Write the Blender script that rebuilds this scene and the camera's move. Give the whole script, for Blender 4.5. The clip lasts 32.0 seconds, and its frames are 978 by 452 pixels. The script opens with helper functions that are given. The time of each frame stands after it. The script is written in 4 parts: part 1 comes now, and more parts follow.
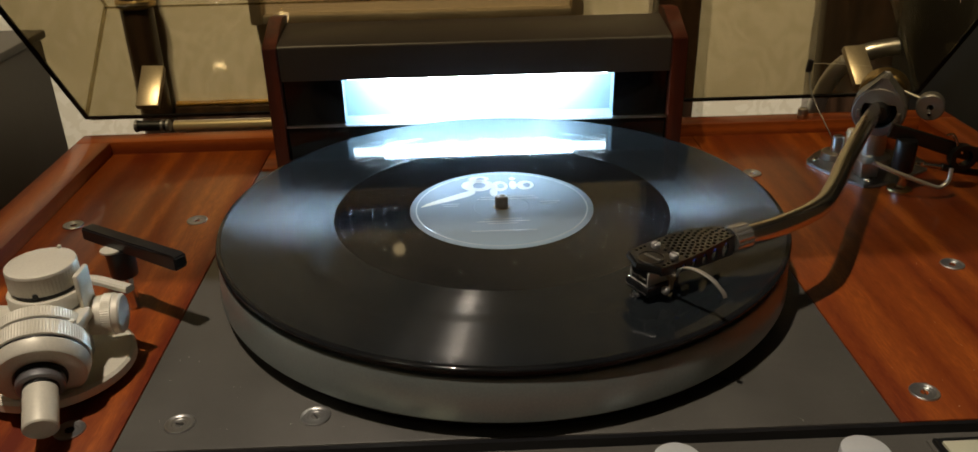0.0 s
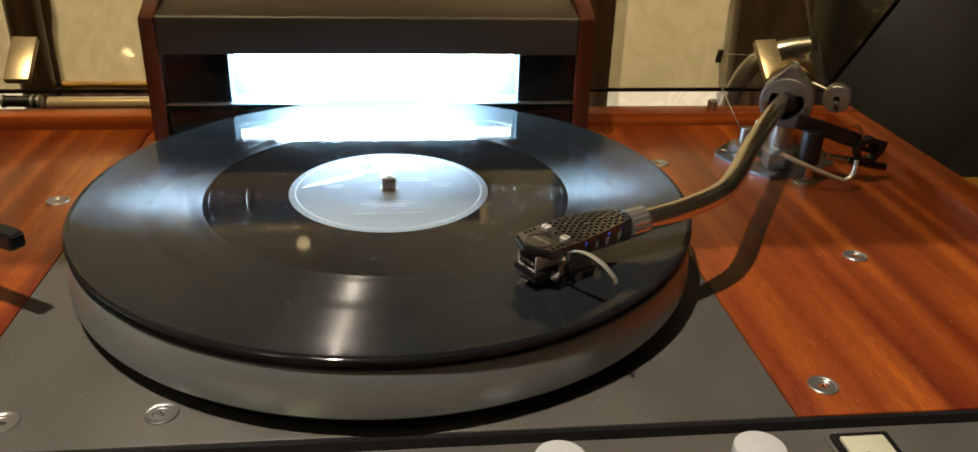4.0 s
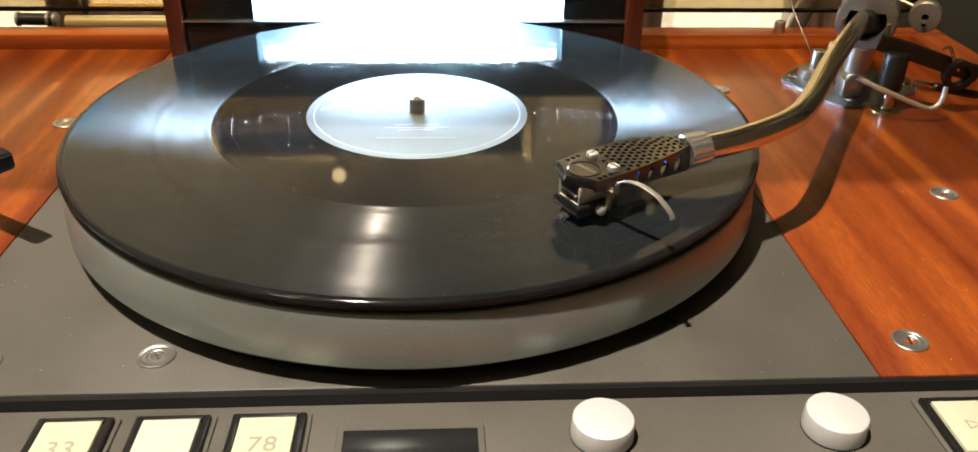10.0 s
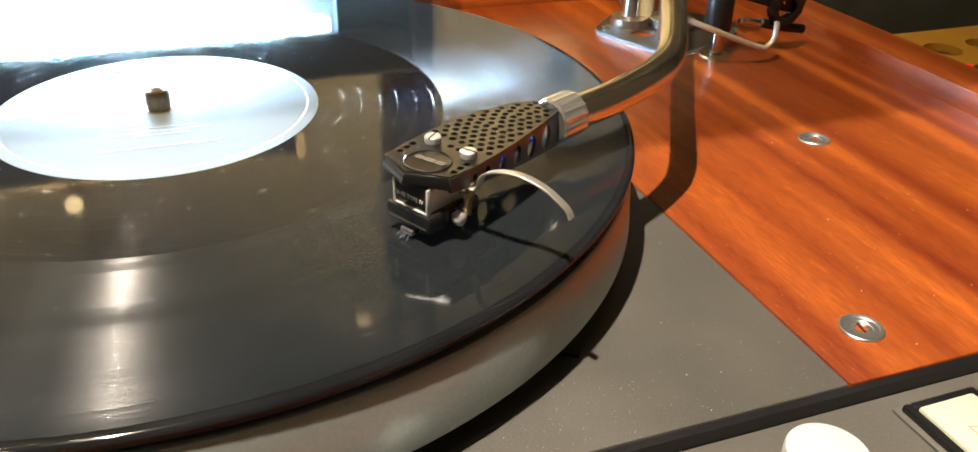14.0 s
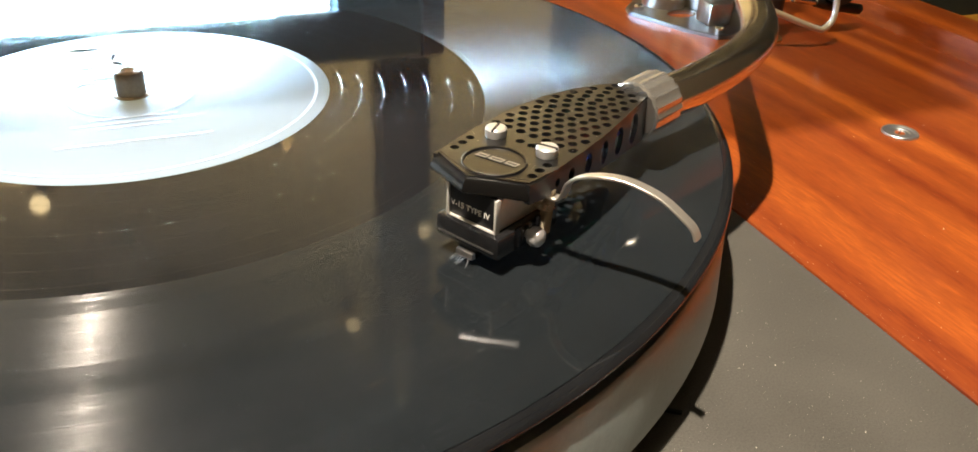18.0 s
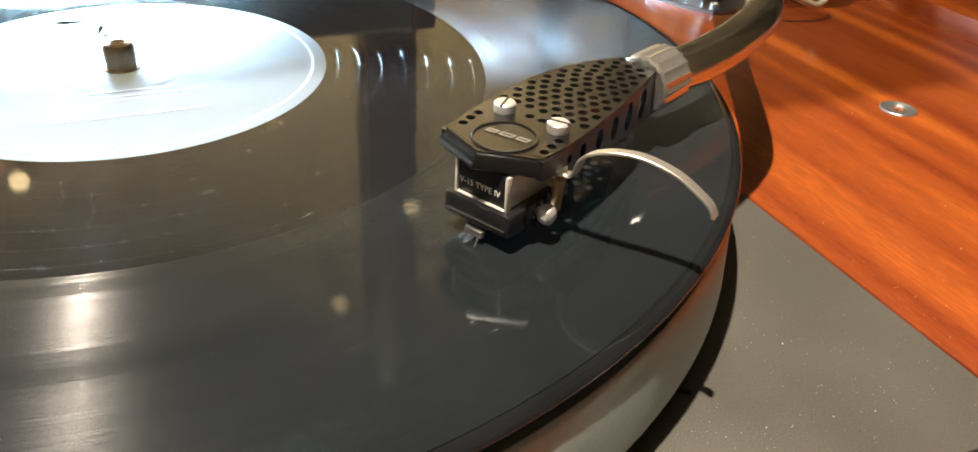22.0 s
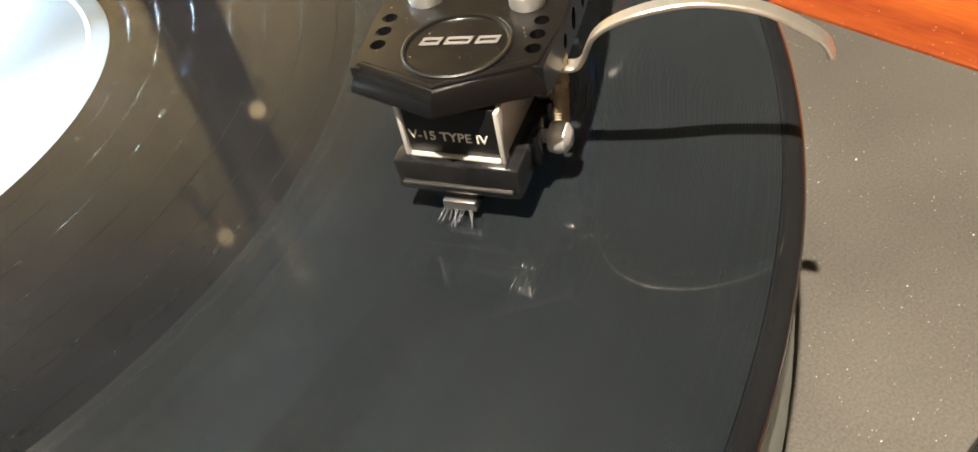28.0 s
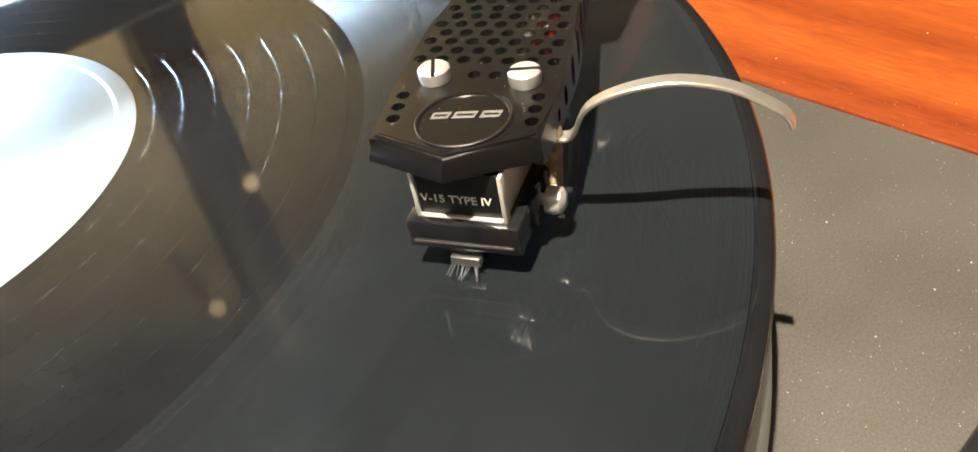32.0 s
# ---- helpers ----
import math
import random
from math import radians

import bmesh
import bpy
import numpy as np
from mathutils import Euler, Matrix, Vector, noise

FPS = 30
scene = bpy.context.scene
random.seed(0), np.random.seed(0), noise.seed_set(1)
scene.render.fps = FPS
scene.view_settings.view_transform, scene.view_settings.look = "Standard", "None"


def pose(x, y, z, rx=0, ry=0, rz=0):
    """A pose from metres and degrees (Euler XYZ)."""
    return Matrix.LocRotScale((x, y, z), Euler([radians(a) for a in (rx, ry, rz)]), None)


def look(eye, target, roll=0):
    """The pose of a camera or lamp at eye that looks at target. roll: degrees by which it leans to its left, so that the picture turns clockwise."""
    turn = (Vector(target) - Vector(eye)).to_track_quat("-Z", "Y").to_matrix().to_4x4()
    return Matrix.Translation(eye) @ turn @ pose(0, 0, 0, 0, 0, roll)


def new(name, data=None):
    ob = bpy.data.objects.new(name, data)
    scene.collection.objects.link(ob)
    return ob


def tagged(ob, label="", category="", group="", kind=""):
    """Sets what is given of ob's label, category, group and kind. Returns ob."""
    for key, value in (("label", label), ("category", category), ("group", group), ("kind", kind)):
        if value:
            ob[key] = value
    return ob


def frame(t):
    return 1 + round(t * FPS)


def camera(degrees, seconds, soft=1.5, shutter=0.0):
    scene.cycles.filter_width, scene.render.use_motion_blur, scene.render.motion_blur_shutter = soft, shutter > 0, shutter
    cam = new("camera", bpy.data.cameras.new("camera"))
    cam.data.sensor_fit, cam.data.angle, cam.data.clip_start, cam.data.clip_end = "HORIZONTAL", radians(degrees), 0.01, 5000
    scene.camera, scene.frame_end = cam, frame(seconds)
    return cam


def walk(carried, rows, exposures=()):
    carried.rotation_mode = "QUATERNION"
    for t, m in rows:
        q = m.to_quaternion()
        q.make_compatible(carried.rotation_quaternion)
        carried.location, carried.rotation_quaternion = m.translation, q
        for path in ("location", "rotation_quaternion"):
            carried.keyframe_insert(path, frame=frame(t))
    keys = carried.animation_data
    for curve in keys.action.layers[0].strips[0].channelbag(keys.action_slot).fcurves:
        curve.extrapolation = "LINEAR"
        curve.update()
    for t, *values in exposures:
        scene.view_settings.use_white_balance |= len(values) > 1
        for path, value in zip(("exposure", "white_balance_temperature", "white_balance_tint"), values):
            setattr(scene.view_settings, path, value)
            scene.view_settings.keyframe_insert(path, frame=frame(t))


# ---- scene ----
cam = camera(59.55, 32.0, soft=1.6)
# seconds, place in metres, turn in degrees
ROWS = [
    (0.0, -0.0191, -0.4246, 0.2293, 63.96, 1.11, -2.16),
    (0.5, -0.0139, -0.4217, 0.2249, 63.78, 0.91, -2.50),
    (1.0, -0.0098, -0.4214, 0.2248, 63.54, 0.55, -2.70),
    (1.5, -0.0201, -0.4126, 0.2200, 63.49, 0.23, -2.73),
    (2.0, -0.0298, -0.4108, 0.2138, 63.59, -0.16, -3.19),
    (2.5, -0.0420, -0.4161, 0.2078, 63.78, -0.88, -4.96),
    (3.0, -0.0378, -0.4088, 0.2047, 63.98, -1.58, -6.62),
    (3.5, -0.0170, -0.4031, 0.2063, 64.13, -1.89, -6.87),
    (5.5, 0.0260, -0.4008, 0.2048, 64.73, -0.45, -0.94),
    (6.0, 0.0228, -0.3985, 0.2019, 64.84, -0.39, -0.44),
    (6.5, 0.0112, -0.3953, 0.2000, 64.71, -0.32, -0.24),
    (7.0, 0.0033, -0.3951, 0.2004, 64.39, -0.41, -0.14),
    (7.5, 0.0107, -0.3929, 0.1983, 63.97, -1.12, -1.59),
    (8.0, 0.0109, -0.3859, 0.1968, 63.54, -1.52, -2.61),
    (8.5, 0.0142, -0.3773, 0.1959, 63.03, -1.62, -2.90),
    (9.0, 0.0110, -0.3737, 0.1931, 61.72, -1.47, -2.91),
    (9.5, 0.0077, -0.3721, 0.1910, 60.97, -1.36, -2.83),
    (10.0, 0.0105, -0.3654, 0.1836, 60.02, -0.98, -3.06),
    (10.5, 0.0053, -0.3606, 0.1726, 58.83, -0.48, -4.22),
    (11.0, 0.0011, -0.3526, 0.1663, 58.36, -0.36, -5.50),
    (11.5, 0.0012, -0.3430, 0.1633, 58.58, -0.24, -6.54),
    (12.0, -0.0027, -0.3288, 0.1590, 59.52, -0.43, -8.68),
    (12.5, 0.0000, -0.3146, 0.1568, 59.79, -0.46, -11.17),
    (13.0, 0.0034, -0.2984, 0.1509, 59.76, -1.12, -14.95),
    (13.5, 0.0058, -0.2862, 0.1474, 59.21, -1.51, -18.53),
    (14.0, 0.0091, -0.2750, 0.1417, 59.67, -1.51, -20.02),
    (14.5, 0.0059, -0.2615, 0.1319, 60.59, -1.24, -20.24),
    (16.5, 0.0045, -0.2308, 0.1201, 59.94, -1.67, -21.00),
    (17.0, 0.0059, -0.2278, 0.1195, 59.79, -1.85, -21.10),
    (17.5, 0.0085, -0.2248, 0.1206, 59.52, -2.07, -21.27),
    (18.0, 0.0074, -0.2243, 0.1194, 59.33, -2.11, -21.36),
    (18.5, 0.0069, -0.2247, 0.1199, 59.35, -2.26, -21.55),
    (19.0, 0.0063, -0.2219, 0.1202, 58.91, -2.37, -21.71),
    (19.5, 0.0066, -0.2216, 0.1188, 58.73, -2.25, -21.86),
    (20.0, 0.0061, -0.2203, 0.1186, 58.43, -2.28, -22.00),
    (20.5, 0.0047, -0.2187, 0.1174, 58.36, -2.31, -22.02),
    (21.0, 0.0046, -0.2180, 0.1168, 58.40, -2.38, -22.13),
    (21.5, 0.0051, -0.2177, 0.1164, 58.14, -2.52, -22.43),
    (22.0, 0.0040, -0.2194, 0.1173, 57.85, -2.73, -22.44),
    (22.5, 0.0039, -0.2205, 0.1163, 58.08, -2.54, -22.66),
    (23.0, 0.0068, -0.2103, 0.1121, 58.16, -2.69, -22.73),
    (23.5, 0.0117, -0.2021, 0.1076, 58.24, -2.59, -22.66),
    (24.0, 0.0164, -0.1905, 0.1016, 56.27, -0.94, -24.08),
    (24.5, 0.0196, -0.1813, 0.1013, 53.20, 1.43, -28.65),
    (26.5, 0.0128, -0.1651, 0.1050, 47.39, 7.97, -39.81),
    (27.0, 0.0146, -0.1641, 0.1057, 46.55, 8.27, -41.05),
    (27.5, 0.0154, -0.1624, 0.1031, 45.84, 8.60, -42.00),
    (28.0, 0.0166, -0.1616, 0.0999, 45.24, 9.15, -42.85),
    (28.5, 0.0157, -0.1617, 0.0998, 43.88, 9.44, -43.70),
    (29.0, 0.0154, -0.1631, 0.1000, 43.33, 9.32, -44.77),
    (29.5, 0.0164, -0.1643, 0.1008, 43.07, 10.08, -45.54),
    (30.0, 0.0153, -0.1630, 0.1027, 45.03, 9.85, -44.97),
    (30.5, 0.0128, -0.1640, 0.1039, 48.06, 9.00, -44.32),
    (31.0, 0.0115, -0.1657, 0.1044, 49.11, 8.69, -43.86),
    (31.5, 0.0105, -0.1661, 0.1055, 49.50, 8.55, -43.80),
    (32.0, 0.0099, -0.1675, 0.1058, 49.94, 8.85, -43.64),
]
EXPOSURES = [(0, -0.5), (0.5, 0.25), (1, -0.2), (2, 0.1), (3, 0.4), (3.5, 0.45), (5.5, -0.1), (6, -0.2), (7, 0.3), (8, 0.9), (9, 1.1), (12, 1.5), (16, 1.65), (23, 1.74), (24, 2.06), (27, 2.1), (32, 2.1)]
walk(cam, [(t, pose(*row)) for t, *row in ROWS], EXPOSURES)

# ---- world and lamps ----
world = bpy.data.worlds.new("world")
world.use_nodes = True
world.node_tree.nodes["Background"].inputs[0].default_value = (1.0, 0.78, 0.5, 1)
world.node_tree.nodes["Background"].inputs[1].default_value = 0.004
scene.world = world


def lamp(name, kind, m, watts, colour, **keys):
    data = bpy.data.lights.new(name, kind)
    data.energy, data.color = watts, colour
    ob = new(name, data)
    ob.matrix_world = m
    return ob, data


KEY = (-0.28, -0.25, 1.36)
ob, data = lamp("ceiling_spot_light", "SPOT", look(KEY, (0.02, -0.02, 0.0)), 79, (1.0, 0.86, 0.70))
data.spot_size, data.spot_blend, data.shadow_soft_size = radians(66), 0.6, 0.014

# two unseen spots, added to brighten the wallpaper behind the turntable
WASH = (((-0.42, -0.35, 1.60), (-0.34, 0.50, -0.03)), ((0.30, -0.35, 1.60), (0.22, 0.50, -0.03)))
for place, aim in WASH:
    ob, data = lamp("wall_fill_light", "SPOT", look(place, aim), 155, (1.0, 0.88, 0.69))
    data.spot_size, data.spot_blend, data.shadow_soft_size = radians(26), 1.0, 0.014

# ---- materials ----


def mat(name, colour=(0.5, 0.5, 0.5), rough=0.5, metal=0.0, spec=0.5, coat=0.0, emit=None, watts=0.0):
    m = bpy.data.materials.new(name)
    m.use_nodes = True
    p = m.node_tree.nodes["Principled BSDF"]
    p.inputs["Base Color"].default_value = (*colour, 1)
    p.inputs["Roughness"].default_value = rough
    p.inputs["Metallic"].default_value = metal
    p.inputs["Specular IOR Level"].default_value = spec
    p.inputs["Coat Weight"].default_value = coat
    p.inputs["Coat Roughness"].default_value = 0.06
    if emit:
        p.inputs["Emission Color"].default_value = (*emit, 1)
        p.inputs["Emission Strength"].default_value = watts
    return m


def nodes_of(m):
    t = m.node_tree
    return t, t.nodes["Principled BSDF"], t.links.new


def noise_node(t, coords, scale, detail=4.0, rough=0.55, stretch=(1, 1, 1)):
    mp = t.nodes.new("ShaderNodeMapping")
    mp.inputs["Scale"].default_value = stretch
    t.links.new(coords, mp.inputs["Vector"])
    n = t.nodes.new("ShaderNodeTexNoise")
    n.inputs["Scale"].default_value = scale
    n.inputs["Detail"].default_value = detail
    n.inputs["Roughness"].default_value = rough
    t.links.new(mp.outputs["Vector"], n.inputs["Vector"])
    return n.outputs["Fac"]


def ramp(t, fac, stops):
    r = t.nodes.new("ShaderNodeValToRGB")
    e = r.color_ramp.elements
    while len(e) < len(stops):
        e.new(0.5)
    for k, (pos, col) in enumerate(stops):
        e[k].position = pos
        e[k].color = (*col, 1) if len(col) == 3 else col
    t.links.new(fac, r.inputs["Fac"])
    return r.outputs["Color"]


def bump(t, p, fac, strength, distance=0.0005):
    b = t.nodes.new("ShaderNodeBump")
    b.inputs["Strength"].default_value = strength
    b.inputs["Distance"].default_value = distance
    t.links.new(fac, b.inputs["Height"])
    t.links.new(b.outputs["Normal"], p.inputs["Normal"])


def coords(t):
    return t.nodes.new("ShaderNodeNewGeometry").outputs["Position"]


def speckled(name, colour, rough, metal=0.0, spread=0.25, fine=900.0, coarse=25.0, relief=0.1, spec=0.5, coat=0.0):
    """A surface with fine grain, broad stains and a little relief."""
    m = mat(name, colour, rough, metal, spec, coat)
    t, p, link = nodes_of(m)
    c = coords(t)
    a, b = noise_node(t, c, fine, 3), noise_node(t, c, coarse, 5)
    mix = t.nodes.new("ShaderNodeMath")
    mix.operation = "MULTIPLY_ADD"
    mix.inputs[1].default_value = 0.45
    link(a, mix.inputs[0])
    half = t.nodes.new("ShaderNodeMath")
    half.operation = "MULTIPLY"
    half.inputs[1].default_value = 0.55
    link(b, half.inputs[0])
    link(half.outputs[0], mix.inputs[2])
    lo = tuple(v * (1 - spread) for v in colour)
    hi = tuple(min(1, v * (1 + spread)) for v in colour)
    link(ramp(t, mix.outputs[0], [(0.3, lo), (0.7, hi)]), p.inputs["Base Color"])
    rr = t.nodes.new("ShaderNodeMapRange")
    rr.inputs["To Min"].default_value = max(0.02, rough * 0.8)
    rr.inputs["To Max"].default_value = min(1, rough * 1.25)
    link(b, rr.inputs["Value"])
    link(rr.outputs[0], p.inputs["Roughness"])
    if relief:
        bump(t, p, a, relief, 0.0002)
    return m


def wood(name, dark, light, along=(1, 0.03, 1), scale=90.0, rough=0.36, coat=0.25, pores=0.3, contrast=1.0):
    m = mat(name, light, rough, spec=0.3, coat=coat)
    t, p, link = nodes_of(m)
    c = coords(t)
    bands = noise_node(t, c, scale, 1, 0.4, along)
    fine = noise_node(t, c, 1100, 4, 0.6, tuple(1 if q == 1 else 0.12 for q in along))
    fleck = noise_node(t, c, 300, 3, 0.6, tuple(1 if q == 1 else 0.22 for q in along))
    total = None
    for fac, wgt in ((bands, 1.0 - pores), (fine, pores * 0.6), (fleck, pores * 0.4)):
        n = t.nodes.new("ShaderNodeMath")
        n.operation = "MULTIPLY_ADD"
        link(fac, n.inputs[0])
        n.inputs[1].default_value = wgt
        n.inputs[2].default_value = 0.0
        if total is not None:
            link(total, n.inputs[2])
        total = n.outputs[0]
    mid = tuple((a * 0.6 + b * 0.4) for a, b in zip(dark, light))
    h = 0.15 / contrast
    link(ramp(t, total, [(0.5 - h, dark), (0.5 + h * 0.25, mid), (0.5 + h, light)]), p.inputs["Base Color"])
    bump(t, p, fine, 0.04, 0.0002)
    return m


M = {}
M["mahogany"] = wood("mahogany", (0.115, 0.0150, 0.0045), (0.41, 0.104, 0.0145), scale=75.0, contrast=1.05, pores=0.36)
M["mahogany_x"] = wood("mahogany_x", (0.13, 0.024, 0.007), (0.37, 0.092, 0.016), along=(0.03, 1, 1))
M["hood"] = speckled("hood_paint", (0.040, 0.033, 0.030), 0.42, spread=0.2, fine=1400, coarse=18, relief=0.1)
M["plate_steel"] = speckled("dark_steel", (0.20, 0.195, 0.19), 0.3, 0.9, spread=0.15, relief=0.03)
M["rosewood"] = wood("rosewood", (0.045, 0.009, 0.005), (0.115, 0.025, 0.012), along=(1, 1, 0.08), rough=0.35, coat=0.3)
M["deck"] = speckled("deck_paint", (0.075, 0.070, 0.060), 0.5, spread=0.6, fine=2300, coarse=14, relief=0.5)
M["panel"] = speckled("panel_paint", (0.088, 0.083, 0.072), 0.48, spread=0.25, fine=1400, coarse=22, relief=0.12)
M["black"] = speckled("black_plastic", (0.008, 0.008, 0.009), 0.35, spread=0.4, relief=0.05)
M["gloss_black"] = mat("gloss_black", (0.006, 0.006, 0.007), 0.12)
M["shell"] = speckled("black_shell", (0.0045, 0.0044, 0.0044), 0.34, spread=0.5, fine=900, relief=0.10, spec=0.7, coat=1.0)
M["shell"].node_tree.nodes["Principled BSDF"].inputs["Coat Roughness"].default_value = 0.16
M["shell_face"] = speckled("shell_front", (0.0045, 0.0044, 0.0046), 0.25, spread=0.4, fine=900, relief=0.03, spec=0.7, coat=0.4)
M["shell_face"].node_tree.nodes["Principled BSDF"].inputs["Coat Roughness"].default_value = 0.1
M["platter"] = speckled("platter_metal", (0.31, 0.355, 0.34), 0.33, 0.62, spread=0.12, relief=0.02)
M["mat"] = mat("rubber", (0.014, 0.014, 0.015), 0.6)
M["chrome"] = mat("chrome", (0.75, 0.74, 0.72), 0.10, 1.0)
M["collar"] = speckled("collar_metal", (0.80, 0.78, 0.72), 0.22, 0.9, spread=0.1, relief=0.03)
M["tube"] = speckled("polished_tube", (0.78, 0.73, 0.64), 0.2, 1.0, spread=0.06, relief=0.0)
M["steel"] = speckled("brushed_steel", (0.58, 0.56, 0.53), 0.3, 1.0, spread=0.15, relief=0.04)
M["lift_steel"] = speckled("satin_strip", (0.74, 0.70, 0.62), 0.34, 0.85, spread=0.12, fine=600, relief=0.03)
M["emblem_grey"] = mat("emblem_grey", (0.30, 0.295, 0.28), 0.35, 0.5)
M["screw"] = speckled("screw_steel", (0.42, 0.415, 0.40), 0.34, 0.9, spread=0.15, relief=0.05)
M["bright"] = speckled("bright_nickel", (0.72, 0.71, 0.69), 0.30, 0.6, spread=0.1, relief=0.03)
M["plate_ink"] = mat("plate_ink", (0.86, 0.83, 0.75), 0.4)
M["gloss"] = speckled("dusty_gloss", (0.012, 0.012, 0.013), 0.2, spread=0.6, fine=700, relief=0.05, coat=0.6)
M["silver"] = speckled("silver_plastic", (0.70, 0.68, 0.63), 0.32, 0.35, spread=0.1, relief=0.02)
M["gunmetal"] = speckled("gunmetal", (0.28, 0.28, 0.29), 0.38, 0.7, spread=0.12, relief=0.03)
M["spindle"] = speckled("spindle_metal", (0.26, 0.215, 0.165), 0.3, 0.9, spread=0.2, relief=0.02)
M["brass"] = speckled("brass", (0.50, 0.36, 0.16), 0.3, 1.0, spread=0.2, relief=0.03)
M["bronze"] = speckled("hinge_brass", (0.46, 0.39, 0.28), 0.35, 0.8, spread=0.2, relief=0.04)
M["arm_grey"] = speckled("satin_nickel", (0.68, 0.64, 0.53), 0.42, 0.2, spread=0.1, relief=0.03)
M["knob"] = speckled("knob_aluminium", (0.62, 0.64, 0.65), 0.4, 0.25, spread=0.05, relief=0.02)
M["smoke_glass"] = speckled("smoke_glass", (0.014, 0.015, 0.016), 0.25, spread=0.2, fine=500, relief=0.02)
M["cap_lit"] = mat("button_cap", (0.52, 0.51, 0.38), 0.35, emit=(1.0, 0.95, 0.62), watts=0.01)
M["cap_white"] = mat("button_cap_white", (0.56, 0.55, 0.44), 0.35, emit=(1.0, 0.97, 0.8), watts=0.015)
M["white"] = mat("white_ink", (0.8, 0.79, 0.75), 0.5)
M["ink"] = mat("grey_ink", (0.30, 0.29, 0.22), 0.5)
M["dust"] = mat("dust", (0.7, 0.66, 0.58), 0.8)
M["red"] = mat("red_wire", (0.75, 0.03, 0.02), 0.4)
M["blue"] = mat("blue_wire", (0.03, 0.09, 0.75), 0.4)
M["green"] = mat("green_wire", (0.02, 0.3, 0.15), 0.4)
M["cream"] = mat("cream_wire", (0.75, 0.7, 0.55), 0.4)
M["gold_ink"] = mat("gold_ink", (0.55, 0.52, 0.44), 0.45)
M["pale_ink"] = mat("pale_ink", (0.30, 0.35, 0.40), 0.45)
M["plaster"] = speckled("plaster", (0.50, 0.44, 0.34), 0.8, spread=0.08, fine=60, coarse=3, relief=0.0)
M["mount"] = speckled("mount_paper", (0.42, 0.34, 0.245), 0.7, spread=0.1, fine=300, coarse=12, relief=0.0)
M["ceiling"] = speckled("ceiling_paint", (0.42, 0.40, 0.36), 0.8, spread=0.05, fine=60, coarse=3, relief=0.0)
M["floor"] = wood("floor_boards", (0.10, 0.05, 0.025), (0.22, 0.12, 0.06), scale=9)
M["cabinet"] = speckled("cabinet_paint", (0.042, 0.034, 0.021), 0.5, spread=0.15, fine=300, coarse=8, relief=0.05)
M["cabinet_dark"] = speckled("cabinet_dark", (0.014, 0.016, 0.014), 0.5, spread=0.2, fine=300, coarse=8, relief=0.05)
M["dark_wood"] = wood("dark_wood", (0.018, 0.010, 0.006), (0.06, 0.032, 0.018), along=(1, 1, 0.06), rough=0.35)
M["bulb"] = mat("bulb_glass", (1, 0.9, 0.7), 0.3, emit=(1.0, 0.86, 0.66), watts=28.0)
M["bulb_wall"] = mat("wall_globe_glass", (1, 0.9, 0.7), 0.3, emit=(1.0, 0.86, 0.66), watts=9.0)
M["bulb_dim"] = mat("bulb_glass_dim", (1, 0.9, 0.7), 0.3, emit=(1.0, 0.86, 0.66), watts=3.5)
# glow of the unseen ceiling light that is added as fill
M["fill_glow"] = mat("fill_glow", (1, 0.95, 0.85), 0.4, emit=(1.0, 0.87, 0.68), watts=6.0)
M["tube_light"] = mat("fluorescent_tube", (1, 1, 1), 0.4, emit=(0.66, 0.86, 1.0), watts=36.0)
M["tube_core"] = mat("fluorescent_tube_middle", (1, 1, 1), 0.4, emit=(0.52, 0.77, 1.0), watts=270.0)
M["lightbox_white"] = mat("reflector_white", (0.24, 0.31, 0.35), 0.55)

# damask wallpaper: broad curling figure, slightly lighter and smoother than its ground
m = mat("wallpaper", (0.6, 0.5, 0.33), 0.55)
t, p, link = nodes_of(m)
c = coords(t)
warp = t.nodes.new("ShaderNodeTexNoise")
warp.inputs["Scale"].default_value = 7.0
warp.inputs["Detail"].default_value = 2.0
link(c, warp.inputs["Vector"])
mixv = t.nodes.new("ShaderNodeMix")
mixv.data_type = "VECTOR"
mixv.inputs["Factor"].default_value = 0.16
link(c, mixv.inputs[4])
link(warp.outputs["Color"], mixv.inputs[5])
wave = t.nodes.new("ShaderNodeTexWave")
wave.wave_type = "RINGS"
wave.inputs["Scale"].default_value = 22.0
wave.inputs["Distortion"].default_value = 9.0
wave.inputs["Detail"].default_value = 2.0
wave.inputs["Detail Scale"].default_value = 2.5
link(mixv.outputs[1], wave.inputs["Vector"])
link(ramp(t, wave.outputs["Fac"], [(0.36, (0.725, 0.67, 0.535)), (0.64, (0.80, 0.75, 0.625))]), p.inputs["Base Color"])
link(ramp(t, wave.outputs["Fac"], [(0.42, (0.62, 0.62, 0.62)), (0.58, (0.40, 0.40, 0.40))]), p.inputs["Roughness"])
M["wallpaper"] = m

